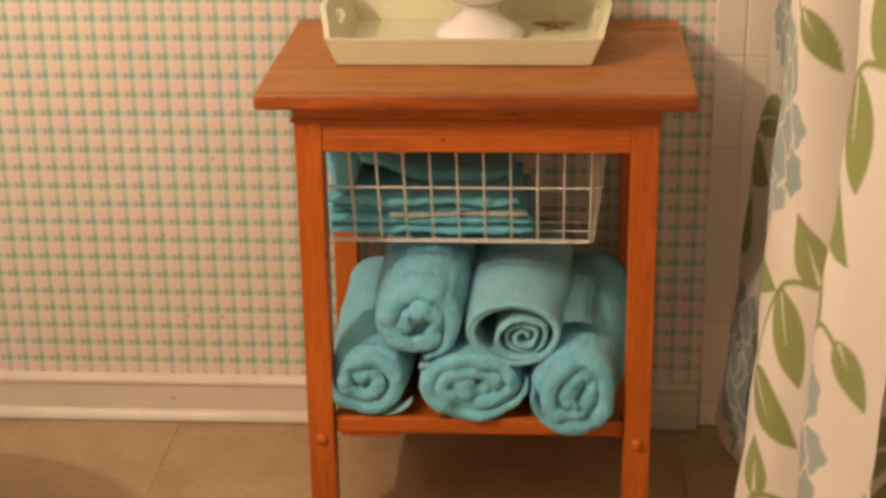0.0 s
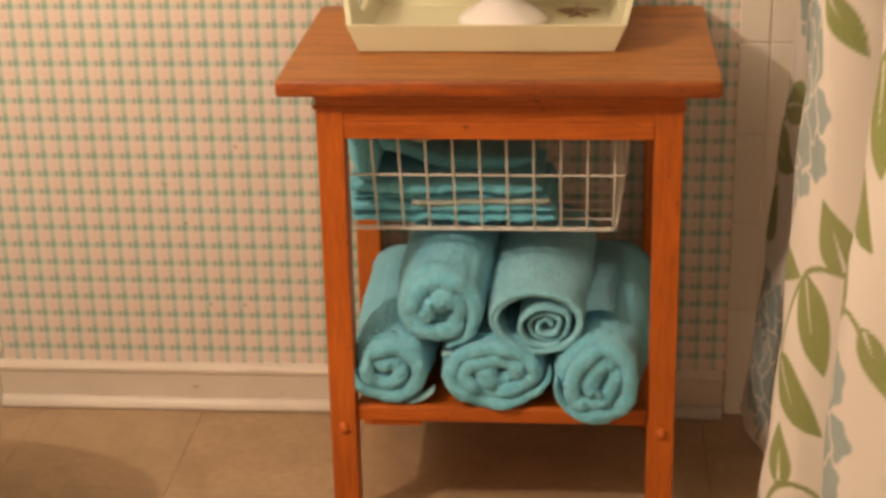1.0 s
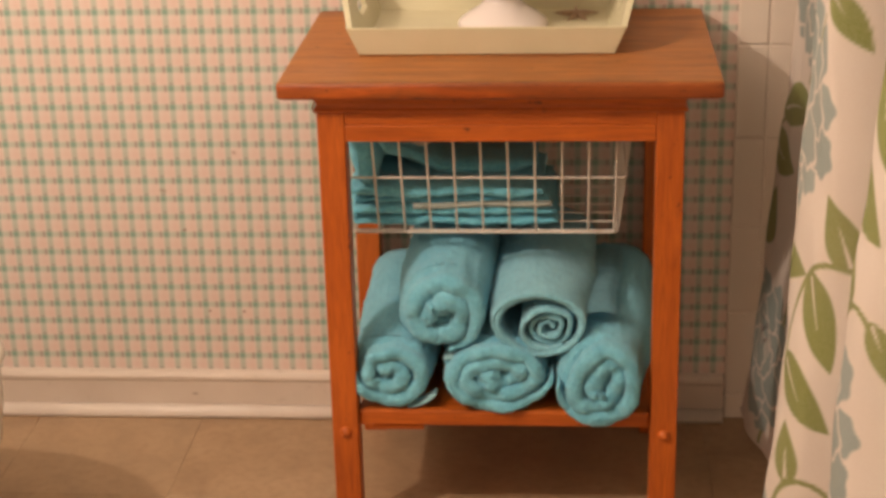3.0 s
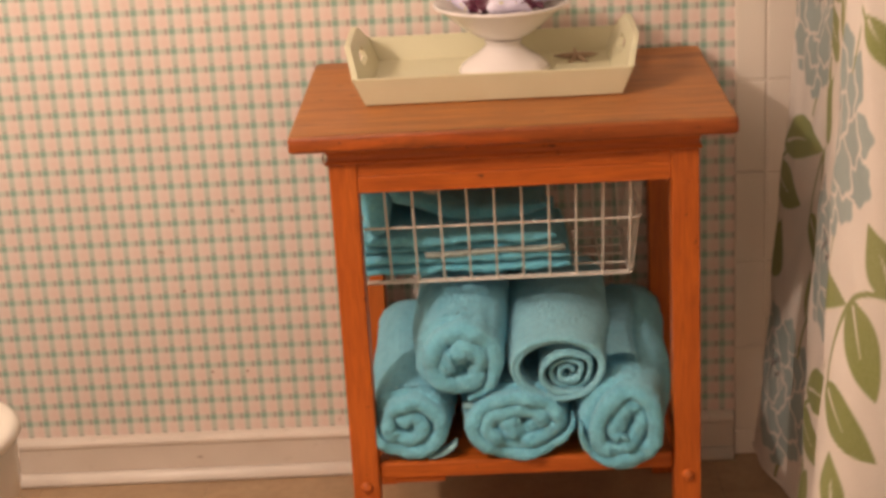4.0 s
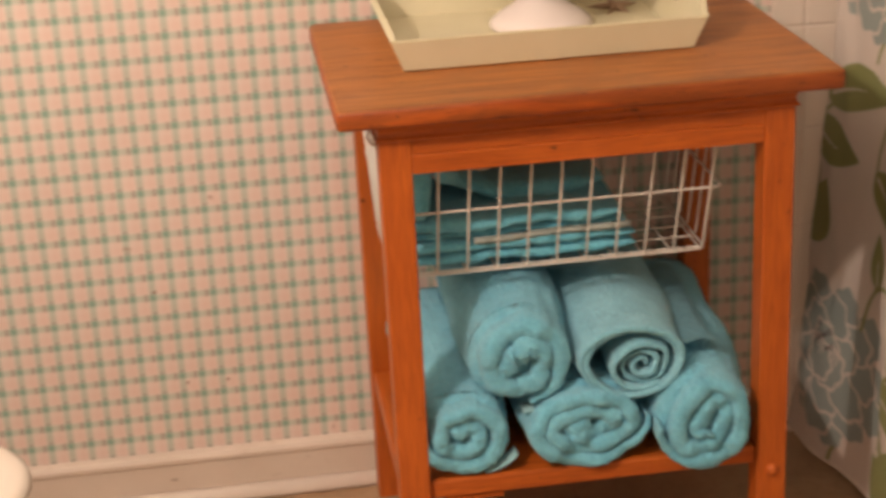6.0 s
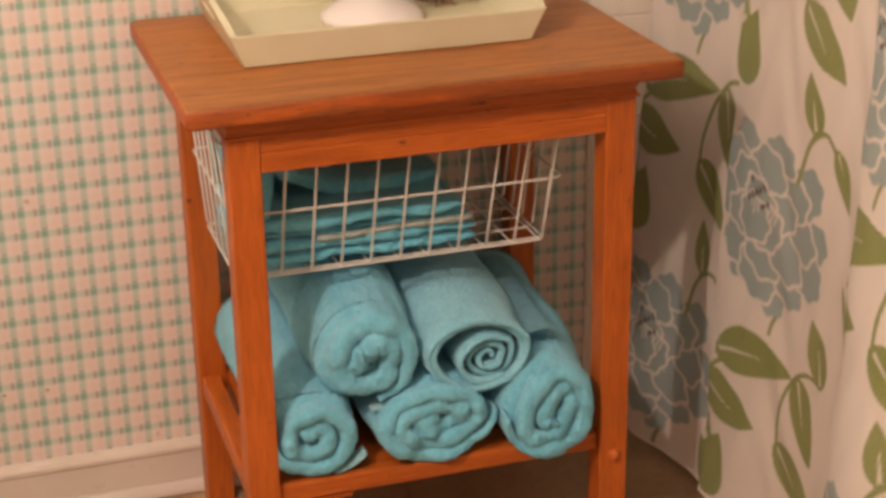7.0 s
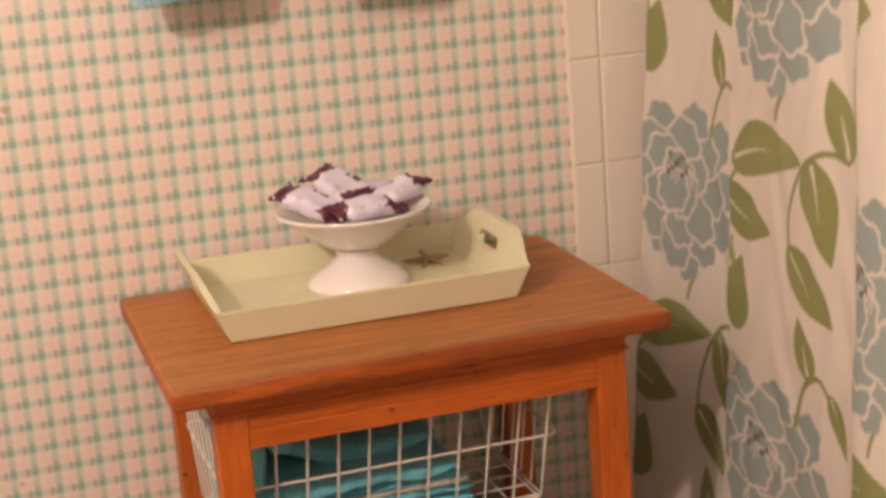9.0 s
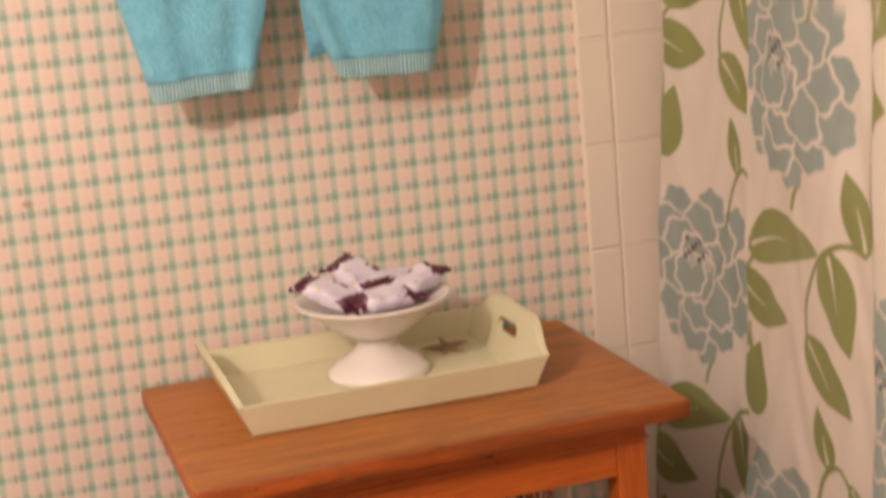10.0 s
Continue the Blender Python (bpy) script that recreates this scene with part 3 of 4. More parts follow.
def cloth_layer(x0, x1, y0, y1, z, h, seed, sag=0.0, tilt=0.0):
    """One folded thickness of towel, with a rounded bulging edge."""
    nx, ring = 30, 14
    rows = []
    for i in range(nx + 1):
        s = i / nx
        x = x0 + (x1 - x0) * s
        swell = min(1.0, 0.35 + 4 * s, 0.35 + 4 * (1 - s))
        yc, hy = (y0 + y1) / 2, (y1 - y0) / 2
        row = []
        for k in range(ring):
            a = 2 * math.pi * k / ring
            c, q = math.cos(a), math.sin(a)
            y = yc - hy * math.copysign(abs(c) ** 0.35, c)
            zz = z + h * 0.5 * swell * math.copysign(abs(q) ** 0.55, q) + sag * (s - 0.5) ** 2 * 4 + tilt * s
            v = Vector((x * 30 + seed, y * 26, zz * 30))
            d = noise.noise_vector(v) * 0.0050 + noise.noise_vector(v * 3) * 0.0020
            row.append((x + d.x, y + d.y - 0.0015 * math.sin(x * 190 + seed), zz + d.z))
        rows.append(row)
    return loft(rows)


def folded(layers, material, label, seed, name="folded_towel"):
    ob = thing(name, label, "towel", (0, 0, 0), "folded towels in the basket")
    for k, spec in enumerate(layers):
        part("layer", cloth_layer(*spec, seed + 7 * k), material, ob, "", True)
    return ob


lower_cloth = folded([(-0.238, 0.084, -0.338, -0.150, 0.4995, 0.0185), (-0.240, 0.080, -0.343, -0.152, 0.5180, 0.0185)], TERRY_DEEP, "folded bright turquoise washcloth at the bottom of the wire basket", 2)
rows = []
for i in range(15):
    t = i / 14
    x, zc = -0.14 + 0.215 * t, 0.5275 + 0.005 * t
    rows.append([(x, -0.3435 - 0.003 * math.sin(9 * t), zc - 0.0055), (x, -0.3470 - 0.003 * math.sin(9 * t), zc), (x, -0.3435 - 0.003 * math.sin(9 * t), zc + 0.0055)])
part("trim", loft(rows), terry("white_trim", (0.50, 0.58, 0.54), (0.60, 0.66, 0.60)), lower_cloth, "pale woven trim", True)
folded([(-0.236, 0.074, -0.334, -0.160, 0.5335, 0.0120), (-0.240, 0.062, -0.348, -0.160, 0.5510, 0.0230)], TERRY_DEEP, "folded turquoise washcloth on top of another in the basket", 31)


def slumped():
    """A towel heaped at the basket's end, curling over at the top."""
    rows = []
    path = [(-0.208, 0.5650), (-0.213, 0.600), (-0.214, 0.645), (-0.209, 0.666), (-0.198, 0.670), (-0.188, 0.655), (-0.176, 0.622), (-0.150, 0.592), (-0.10, 0.574), (-0.04, 0.570), (0.02, 0.572), (0.050, 0.578)]
    ring = 16
    for i, (x, z) in enumerate(path):
        j = path[min(i + 1, len(path) - 1)], path[max(i - 1, 0)]
        d = Vector((j[0][0] - j[1][0], 0, j[0][1] - j[1][1])).normalized()
        n = Vector((-d.z, 0, d.x))
        h = (0.014 + 0.019 * (1 - i / 6 if i < 6 else 0)) * min(1, 0.4 + i * 0.4, 0.4 + (len(path) - 1 - i) * 0.4)
        row = []
        for k in range(ring):
            a = 2 * math.pi * k / ring
            c, q = math.cos(a), math.sin(a)
            p = Vector((x, (-0.245 if i < 7 else -0.215) - (0.105 if i < 7 else 0.070) * math.copysign(abs(c) ** 0.4, c), z)) + n * h * math.copysign(abs(q) ** 0.6, q)
            p += noise.noise_vector(p * 34) * 0.005
            row.append(p)
        rows.append(row)
    return loft(rows)


heap = thing("heaped_towel", "turquoise towel heaped up against the basket's end", "towel")
bm = slumped()
bmesh.ops.subdivide_edges(bm, edges=bm.edges[:], cuts=1, use_grid_fill=True, smooth=0.6)
part("cloth", bm, TERRY_DEEP, heap, "", True)
rows = []
for i in range(13):
    s = i / 12
    x = -0.165 + 0.085 * s
    zc = 0.6365 - 0.016 * math.sin(math.pi * s) ** 0.8 + 0.010 * s
    rows.append([(x, -0.335 + 0.010 * math.sin(9 * s), zc), (x, -0.330 + 0.010 * math.sin(9 * s), zc + 0.022), (x, -0.327 + 0.010 * math.sin(9 * s), zc + 0.022), (x, -0.332 + 0.010 * math.sin(9 * s), zc)])
part("trim", loft(rows), bpy.data.materials["white_trim"], heap, "pale ribbed trim", True)


# ---- tray, cake stand and what lies in them ----
tray = thing("serving_tray", "cream-green painted wooden tray with handle holes", "tray")
TX0, TX1, TY0, TY1 = -0.217, 0.169, -0.318, -0.040
part("bottom_board", box((TX0, TY0, H + 0.0005), (TX1, TY1, H + 0.007), 0.0015, 1), CREAM, tray)


def tray_side(front):
    """A long side that leans outwards."""
    s = -1 if front else 1
    y = TY0 if front else TY1
    t = 0.008
    low, high = H + 0.0006, 0.804
    pts = []
    for x, k in ((TX0, -1), (TX1, 1)):
        pts.append([(x, y, low), (x + k * 0.0165, y + s * 0.0115, high), (x + k * 0.0165, y + s * 0.0115 - s * t, high), (x, y - s * t, low)])
    bm = loft(pts)
    bmesh.ops.bevel(bm, geom=bm.edges[:], offset=0.0014, segments=2, affect="EDGES")
    return bm


def tray_end(right):
    """A short end that leans outwards, arched up over a long handle hole."""
    k = 1 if right else -1
    x, n = (TX1 if right else TX0), 44
    t, low = 0.009, H + 0.0006
    mid = (TY0 + TY1) / 2
    bm = bmesh.new()

    def edge(y):
        d = abs(y - mid)
        return 0.8045 + 0.034 * float(smoothstep(0.142, 0.062, d))

    def at(y, z, inner):
        s = (z - low) / 0.0435
        half = 0.1365 + 0.0115 * min(s, 1.0)
        return (x + k * 0.0175 * s - (k * t if inner else 0), mid + (y - mid) / 0.139 * half, z)

    outer = [mid + 0.139 * (2 * i / n - 1) for i in range(n + 1)]
    for inner in (False, True):
        cols = []
        for y in outer:
            top = edge(y)
            c = abs(y - mid)
            a = 0.0105 * math.sqrt(max(0.0, 1 - (max(0.0, c - 0.026) / 0.0105) ** 2)) if c < 0.0365 else 0.0
            zc = 0.807
            levels = [low, zc - a - 0.004, zc - a, zc + a, zc + a + 0.003, top] if top > 0.826 else [low + (top - low) * q / 5 for q in range(6)]
            cols.append([bm.verts.new(at(y, z, inner)) for z in levels])
        for i, (c0, c1) in enumerate(zip(cols, cols[1:])):
            hole = abs((outer[i] + outer[i + 1]) / 2 - mid) < 0.0365
            for j in range(5):
                if not (j == 2 and hole):
                    bm.faces.new((c0[j], c1[j], c1[j + 1], c0[j + 1]))
    bmesh.ops.remove_doubles(bm, verts=bm.verts[:], dist=0.00003)
    return bm


def close_gap(bm, shift):
    """Joins the two faces of a board along their open borders."""
    pairs = [e for e in bm.edges if e.is_boundary]
    inner = {}
    for v in bm.verts:
        inner[tuple(round(c, 5) for c in v.co)] = v
    for e in pairs:
        a, b = e.verts
        ka, kb = (inner.get((round(v.co.x - shift, 5), round(v.co.y, 5), round(v.co.z, 5))) for v in (a, b))
        if ka and kb:
            bm.faces.new((a, b, kb, ka))
    return bm


for right in (False, True):
    part("end_board", close_gap(tray_end(right), 0.009 if right else -0.009), CREAM, tray, "arched end board with handle hole")
for front in (True, False):
    part("side_board", tray_side(front), CREAM, tray)

SC = (-0.005, -0.158, H + 0.0072)
stand = thing("cake_stand", "white china footed bowl standing in the tray", "cake stand", (0, 0, 0))
foot = [(0.0, 0.010), (0.050, 0.004), (0.064, 0.0), (0.071, 0.0006), (0.0725, 0.004), (0.069, 0.011), (0.056, 0.021), (0.041, 0.030), (0.033, 0.037), (0.0280, 0.042), (0.0270, 0.046), (0.0295, 0.048), (0.0298, 0.051), (0.0270, 0.0535), (0.0, 0.0535)]
part("foot", lathe(foot, SC), CHINA, stand, "", True)
bowl = [(0.0, 0.054), (0.030, 0.0545), (0.042, 0.059), (0.057, 0.069), (0.073, 0.082), (0.089, 0.095), (0.102, 0.104), (0.1075, 0.1075), (0.1078, 0.111), (0.1045, 0.1115), (0.098, 0.108), (0.082, 0.100), (0.062, 0.089), (0.045, 0.076), (0.0, 0.068)]
part("bowl", lathe(bowl, SC), CHINA, stand, "", True)


def soap(length, width, height, seed):
    """A soft wrapped bar with gathered paper ends."""
    rows, n, ring = [], 22, 20
    for i in range(n + 1):
        s = i / n
        x = (s - 0.5) * length
        e = abs(2 * s - 1)
        w = width * 0.5 * (1 - 0.22 * float(smoothstep(0.55, 0.76, e)) + 0.34 * float(smoothstep(0.78, 1.0, e)) + 0.04 * math.sin(9 * s + seed))
        h = height * 0.5 * (1 - 0.82 * float(smoothstep(0.60, 0.80, e)))
        row = []
        for k in range(ring):
            a = 2 * math.pi * k / ring
            c, q = math.cos(a), math.sin(a)
            y, z = w * math.copysign(abs(c) ** 0.55, c), h * math.copysign(abs(q) ** 0.7, q)
            d = noise.noise_vector(Vector((x * 40 + seed, y * 40, z * 40))) * 0.0035
            pleat = 0.0022 * math.sin(5 * a + seed) * float(smoothstep(0.7, 0.95, e))
            row.append((x + d.x, y + d.y + pleat, z + d.z + pleat))
        rows.append(row)
    return loft(rows)


def place_soap(x, y, z, length, width, height, rx, ry, rz, seed):
    ob = tagged(part("wrapped_soap", soap(length, width, height, seed), WRAP, None, "", True), "soap bar in white and purple flowered paper in the bowl", "soap", "wrapped soaps in the footed bowl")
    ob.matrix_world = pose(x, y, z, rx, ry, rz)


cx, cy, cz = SC
place_soap(cx - 0.056, cy - 0.006, cz + 0.1220, 0.105, 0.050, 0.024, 10, 20, -38, 1)
place_soap(cx - 0.006, cy + 0.020, cz + 0.1330, 0.105, 0.060, 0.026, 8, 22, -52, 2)
place_soap(cx + 0.010, cy - 0.040, cz + 0.1150, 0.100, 0.044, 0.026, 12, 0, 10, 3)
place_soap(cx + 0.062, cy - 0.006, cz + 0.1220, 0.090, 0.046, 0.024, 4, -16, 28, 4)
place_soap(cx + 0.040, cy + 0.040, cz + 0.1180, 0.090, 0.044, 0.030, 0, 0, -20, 5)


def star():
    bm = bmesh.new()
    n = 60
    outer, crest = [], []
    for i in range(n):
        a = 2 * math.pi * i / n
        c = abs(((a / (2 * math.pi) * 5) % 1) - 0.5) * 2
        r = 0.0060 + 0.034 * c ** 3.2
        outer.append(bm.verts.new((r * math.cos(a), r * math.sin(a), 0.0)))
        crest.append(bm.verts.new((0.62 * r * math.cos(a), 0.62 * r * math.sin(a), 0.006 + 0.002 * math.sin(a * 15))))
    top, low = bm.verts.new((0, 0, 0.011)), bm.verts.new((0, 0, 0.001))
    for i in range(n):
        j = (i + 1) % n
        bm.faces.new((outer[i], outer[j], crest[j], crest[i]))
        bm.faces.new((crest[i], crest[j], top))
        bm.faces.new((outer[j], outer[i], low))
    return bm


ob = tagged(part("starfish", star(), STAR, None, "", True), "small brown dried starfish lying in the tray", "starfish")
ob.matrix_world = pose(0.112, -0.104, H + 0.0085, 14, -4, 20)


# ---- shower curtain ----
HEM, RODZ = 0.045, 1.95
# the folds seen from above: y, then x low down (z = 0.25) and x higher up (z = 0.85)
FOLDS = [
    (-0.054, 0.415, 0.434), (-0.08, 0.416, 0.438), (-0.15, 0.421, 0.446), (-0.26, 0.440, 0.447), (-0.325, 0.441, 0.442),
    (-0.347, 0.443, 0.442), (-0.372, 0.470, 0.468), (-0.354, 0.447, 0.445), (-0.338, 0.433, 0.432), (-0.36, 0.431, 0.429),
    (-0.44, 0.433, 0.419), (-0.52, 0.442, 0.408), (-0.60, 0.440, 0.396), (-0.66, 0.433, 0.389), (-0.705, 0.420, 0.386),
    (-0.75, 0.390, 0.374), (-0.79, 0.358, 0.351), (-0.83, 0.343, 0.343), (-0.875, 0.340, 0.343), (-0.905, 0.352, 0.344),
    (-0.930, 0.374, 0.345), (-0.945, 0.402, 0.349), (-0.958, 0.428, 0.360), (-0.972, 0.452, 0.395), (-0.984, 0.49, 0.47), (-1.003, 0.508, 0.508),
    (-1.025, 0.47, 0.47), (-1.052, 0.395, 0.395), (-1.09, 0.372, 0.372), (-1.14, 0.380, 0.380), (-1.18, 0.415, 0.415),
    (-1.22, 0.45, 0.45), (-1.27, 0.415, 0.415), (-1.33, 0.40, 0.40),
]
PITCH, REPEAT = 0.37, 0.632


def curtain_profile(step):
    """The run of the folds, low and high, and the length of cloth along it; the flower columns stand at whole pitches."""
    pts = np.array(FOLDS)
    fine = []
    for i in range(len(pts) - 1):
        p0, p1, p2, p3 = pts[max(i - 1, 0)], pts[i], pts[i + 1], pts[min(i + 2, len(pts) - 1)]
        n = max(2, int(np.linalg.norm(p2 - p1) / step))
        for j in range(n):
            t = j / n
            fine.append(0.5 * (2 * p1 + (p2 - p0) * t + (2 * p0 - 5 * p1 + 4 * p2 - p3) * t * t + (3 * p1 - p0 - 3 * p2 + p3) * t**3))
    run = np.array(fine)
    mid = np.stack([run[:, 0], (run[:, 1] + run[:, 2]) / 2], 1)
    length = np.concatenate([[0], np.cumsum(np.hypot(*np.diff(mid, axis=0).T))])
    marks = []
    for y, u in ((-0.140, 0.0), (-0.441, PITCH), (-0.792, 2 * PITCH)):
        marks.append((length[np.argmax(run[:, 0] < y)], u))
    marks = [(0.0, -marks[0][0])] + marks + [(length[-1], 2 * PITCH + length[-1] - marks[2][0])]
    return run, np.interp(length, [m[0] for m in marks], [m[1] for m in marks])


def leaf_mask(u, v, base, tip, half, vein=True, bend=0.0):
    """Cover of a pointed leaf, and of the light vein in it."""
    d = np.subtract(tip, base)
    long = np.hypot(*d)
    a = ((u - base[0]) * d[0] + (v - base[1]) * d[1]) / long**2
    b = (-(u - base[0]) * d[1] + (v - base[1]) * d[0]) / long
    b = b - bend * np.sin(np.pi * np.clip(a, 0, 1))
    w = half * np.sin(np.pi * np.clip(a, 0, 1) ** 0.72) ** 0.85
    inside = np.where((a > 0) & (a < 1), w - np.abs(b), -1)
    m = np.clip(0.5 + inside / 0.0025, 0, 1)
    rib = np.clip(0.5 + (0.0034 * (1 - a / 0.66) - np.abs(b + half * 0.28 * (a - 0.15))) / 0.0026, 0, 1) * ((a > 0.06) & (a < 0.58)) if vein else 0 * a
    return m * (1 - rib)


def vine_mask(u, v, pts, half):
    m = np.zeros_like(u)
    ctrl = [np.array(p, float) for p in pts]
    fine = []
    for i in range(len(ctrl) - 1):
        p0, p1, p2, p3 = ctrl[max(i - 1, 0)], ctrl[i], ctrl[i + 1], ctrl[min(i + 2, len(ctrl) - 1)]
        for t in np.linspace(0, 1, 6)[:-1]:
            fine.append(0.5 * (2 * p1 + (p2 - p0) * t + (2 * p0 - 5 * p1 + 4 * p2 - p3) * t * t + (3 * p1 - p0 - 3 * p2 + p3) * t**3))
    fine.append(ctrl[-1])
    for a, b in zip(fine, fine[1:]):
        d = b - a
        t = np.clip(((u - a[0]) * d[0] + (v - a[1]) * d[1]) / (d @ d + 1e-12), 0, 1)
        m = np.maximum(m, np.clip(0.5 + (half - np.hypot(u - a[0] - t * d[0], v - a[1] - t * d[1])) / 0.0022, 0, 1))
    return m


def petals():
    """Three rings of broad petals, outer ones first, and two that hang below: place, direction, length and width of each."""
    rnd = random.Random(4)
    out = [(0.010, -0.112, radians(-88), 0.034, 0.027), (-0.050, -0.092, radians(-120), 0.032, 0.028)]
    for radius, count, long, wide, turn in ((0.086, 10, 0.036, 0.033, 10), (0.052, 7, 0.036, 0.031, 0), (0.022, 3, 0.030, 0.026, 25)):
        for i in range(count):
            a = radians(turn + 360 * i / count + rnd.uniform(-7, 7))
            q = radius * rnd.uniform(0.93, 1.07)
            out.append((q * math.cos(a), -0.006 + q * math.sin(a), a + rnd.uniform(-0.3, 0.3), long * rnd.uniform(0.9, 1.12), wide * rnd.uniform(0.9, 1.12)))
    out.append((-0.030, -0.022, radians(-95), 0.030, 0.030))
    return out


def flower_mask(u, v):
    """Petals laid one over another, outer ones first, each with a bare rim and short bare streaks at its root."""
    m = np.zeros_like(u)
    for px, pz, a, l, w in petals():
        c, s = math.cos(a), math.sin(a)
        x, y = ((u - px) * c + (v - pz) * s) / l, (-(u - px) * s + (v - pz) * c) / w
        ang = np.arctan2(y, x)
        d = np.hypot(x, y) / (1 + 0.07 * np.cos(7 * ang + a * 3) + 0.05 * np.cos(2 * ang))
        soft = 0.0022 / w
        line = np.minimum(np.abs(y), np.minimum(np.abs(y - 0.34 - 0.12 * x), np.abs(y + 0.34 + 0.12 * x)))
        streak = np.clip(0.5 + (0.055 - line) / 0.08, 0, 1) * (x < -0.45 + 0.25 * (np.abs(y) < 0.1))
        m = m * (1 - np.clip(0.5 + (1.0 + 0.0044 / w - d) / soft, 0, 1))
        m = np.maximum(m, np.clip(0.5 + (1.0 - d) / soft, 0, 1) * (1 - 0.9 * streak))
    return m


def print_colour(u, z):
    """The printed pattern of the cloth: a flower with stems and leaves, half dropped from column to column."""
    white, green, blue, dark = (np.array(c) for c in ((0.63, 0.562, 0.50), (0.185, 0.210, 0.045), (0.225, 0.287, 0.275), (0.022, 0.006, 0.010)))
    out = np.repeat(white[None], len(u), 0)
    for col in range(-1, 6):
        for k in range(-2, 4):
            a, b = u - col * PITCH, z - 0.548 - REPEAT * (k + 0.5 * (col % 2 == 0))
            on = (b > -0.54) & (b < 0.15) & (a > -0.32) & (a < 0.32)
            if not on.any():
                continue
            a, b = a[on], b[on]
            g = np.zeros_like(a)
            for mask in (
                leaf_mask(a, b, (-0.088, -0.268), (0.112, -0.224), 0.036, True, 0.014),
                leaf_mask(a, b, (-0.120, -0.318), (0.030, -0.340), 0.036, True, -0.006),
                leaf_mask(a, b, (-0.085, -0.500), (-0.058, -0.392), 0.040, False),
                leaf_mask(a, b, (-0.245, -0.185), (-0.265, -0.105), 0.021),
                leaf_mask(a, b, (-0.196, -0.182), (-0.150, -0.252), 0.017),
                leaf_mask(a, b, (0.198, -0.200), (0.160, -0.110), 0.028),
                leaf_mask(a, b, (0.128, -0.212), (0.172, -0.334), 0.033),
                leaf_mask(a, b, (0.076, -0.340), (0.176, -0.414), 0.032),
                leaf_mask(a, b, (0.276, -0.092), (0.232, -0.026), 0.014),
            ):
                g = np.maximum(g, mask)
            for path in (
                [(0.066, -0.140), (0.052, -0.165), (0.046, -0.185)],
                [(-0.046, -0.262), (-0.088, -0.292), (-0.118, -0.330)],
                [(-0.280, -0.262), (-0.262, -0.206), (-0.232, -0.176), (-0.205, -0.180), (-0.186, -0.204), (-0.160, -0.236)],
                [(-0.245, -0.180), (-0.262, -0.206)],
                [(0.196, -0.198), (0.150, -0.200), (0.108, -0.236), (0.082, -0.300), (0.080, -0.348)],
                [(0.280, -0.060), (0.288, -0.125)],
            ):
                g = np.maximum(g, vine_mask(a, b, path, 0.0037))
            a, b = (a - 0.030) / 1.26, b + 0.012
            near = (np.abs(a) < 0.16) & (np.abs(b) < 0.17)
            f = np.zeros_like(a)
            f[near] = flower_mask(a[near], b[near])
            d = np.zeros_like(a)
            rnd = random.Random(9)
            for n in range(9):
                p = (-0.044 + 0.0050 * n, 0.000 + 0.013 * (n % 2) + 0.007 * ((n * 2) % 3))
                d = np.maximum(d, vine_mask(a, b, [p, (p[0] + rnd.uniform(-0.005, 0.005), p[1] + 0.004)], 0.0027))
            now = out[on]
            for m, c in ((g, green), (f, blue), (d, dark)):
                now = now * (1 - m[:, None]) + c * m[:, None]
            out[on] = now
    return out


def hang(y0, low, high, z):
    """Where a point of the run hangs at a height: the folds even out towards the rod."""
    t = np.clip((z - 0.25) / 0.6, -0.3, 1.3)
    up = smoothstep(1.25, RODZ, z)
    x = (low + (high - low) * t) * (1 - up) + (0.42 + 0.4 * (high - 0.41)) * up + 0.05 * z
    x = x + 0.0025 * np.sin(z * 5.1 + y0 * 9) + 0.002 * np.sin(z * 13 + y0 * 21) + 0.0014 * np.sin(z * 37 + np.sin(y0 * 30) * 3)
    return x, y0 + 0.003 * np.sin(z * 4.0 + y0 * 6)


def curtain():
    run, us = curtain_profile(0.0032)
    zs = np.concatenate([np.arange(HEM, 1.24, 0.0032), np.linspace(1.26, RODZ, 34)])
    nx, nz = len(run), len(zs)
    z = np.repeat(zs, nx)
    u = np.tile(us, nz)
    x, y = hang(np.tile(run[:, 0], nz), np.tile(run[:, 1], nz), np.tile(run[:, 2], nz), z)
    verts = np.stack([x, y, z], 1)
    me = bpy.data.meshes.new("shower_curtain")
    i, j = np.meshgrid(np.arange(nx - 1), np.arange(nz - 1))
    a = (j * nx + i).ravel()
    quads = np.stack([a, a + 1, a + 1 + nx, a + nx], 1)
    me.vertices.add(len(verts))
    me.vertices.foreach_set("co", verts.ravel())
    me.loops.add(quads.size)
    me.loops.foreach_set("vertex_index", quads.ravel().astype(np.int32))
    me.polygons.add(len(quads))
    me.polygons.foreach_set("loop_start", np.arange(0, quads.size, 4, dtype=np.int32))
    me.update(calc_edges=True)
    smooth(me)
    w = u / PITCH - 1
    gone = 0.34 * np.clip((z - 0.3) / 0.7, 0, 1)
    tucked = np.where(w < 0.93, w * (0.93 - gone) / 0.93, 1 - (1 - w) * (0.07 + gone) / 0.07)
    u = np.where((w > 0) & (w < 1), (1 + tucked) * PITCH, u)
    colours = print_colour(u, z)
    att = me.color_attributes.new("print", "FLOAT_COLOR", "POINT")
    att.data.foreach_set("color", np.concatenate([colours, np.ones((len(colours), 1))], 1).ravel())
    me.materials.append(FABRIC)
    return me


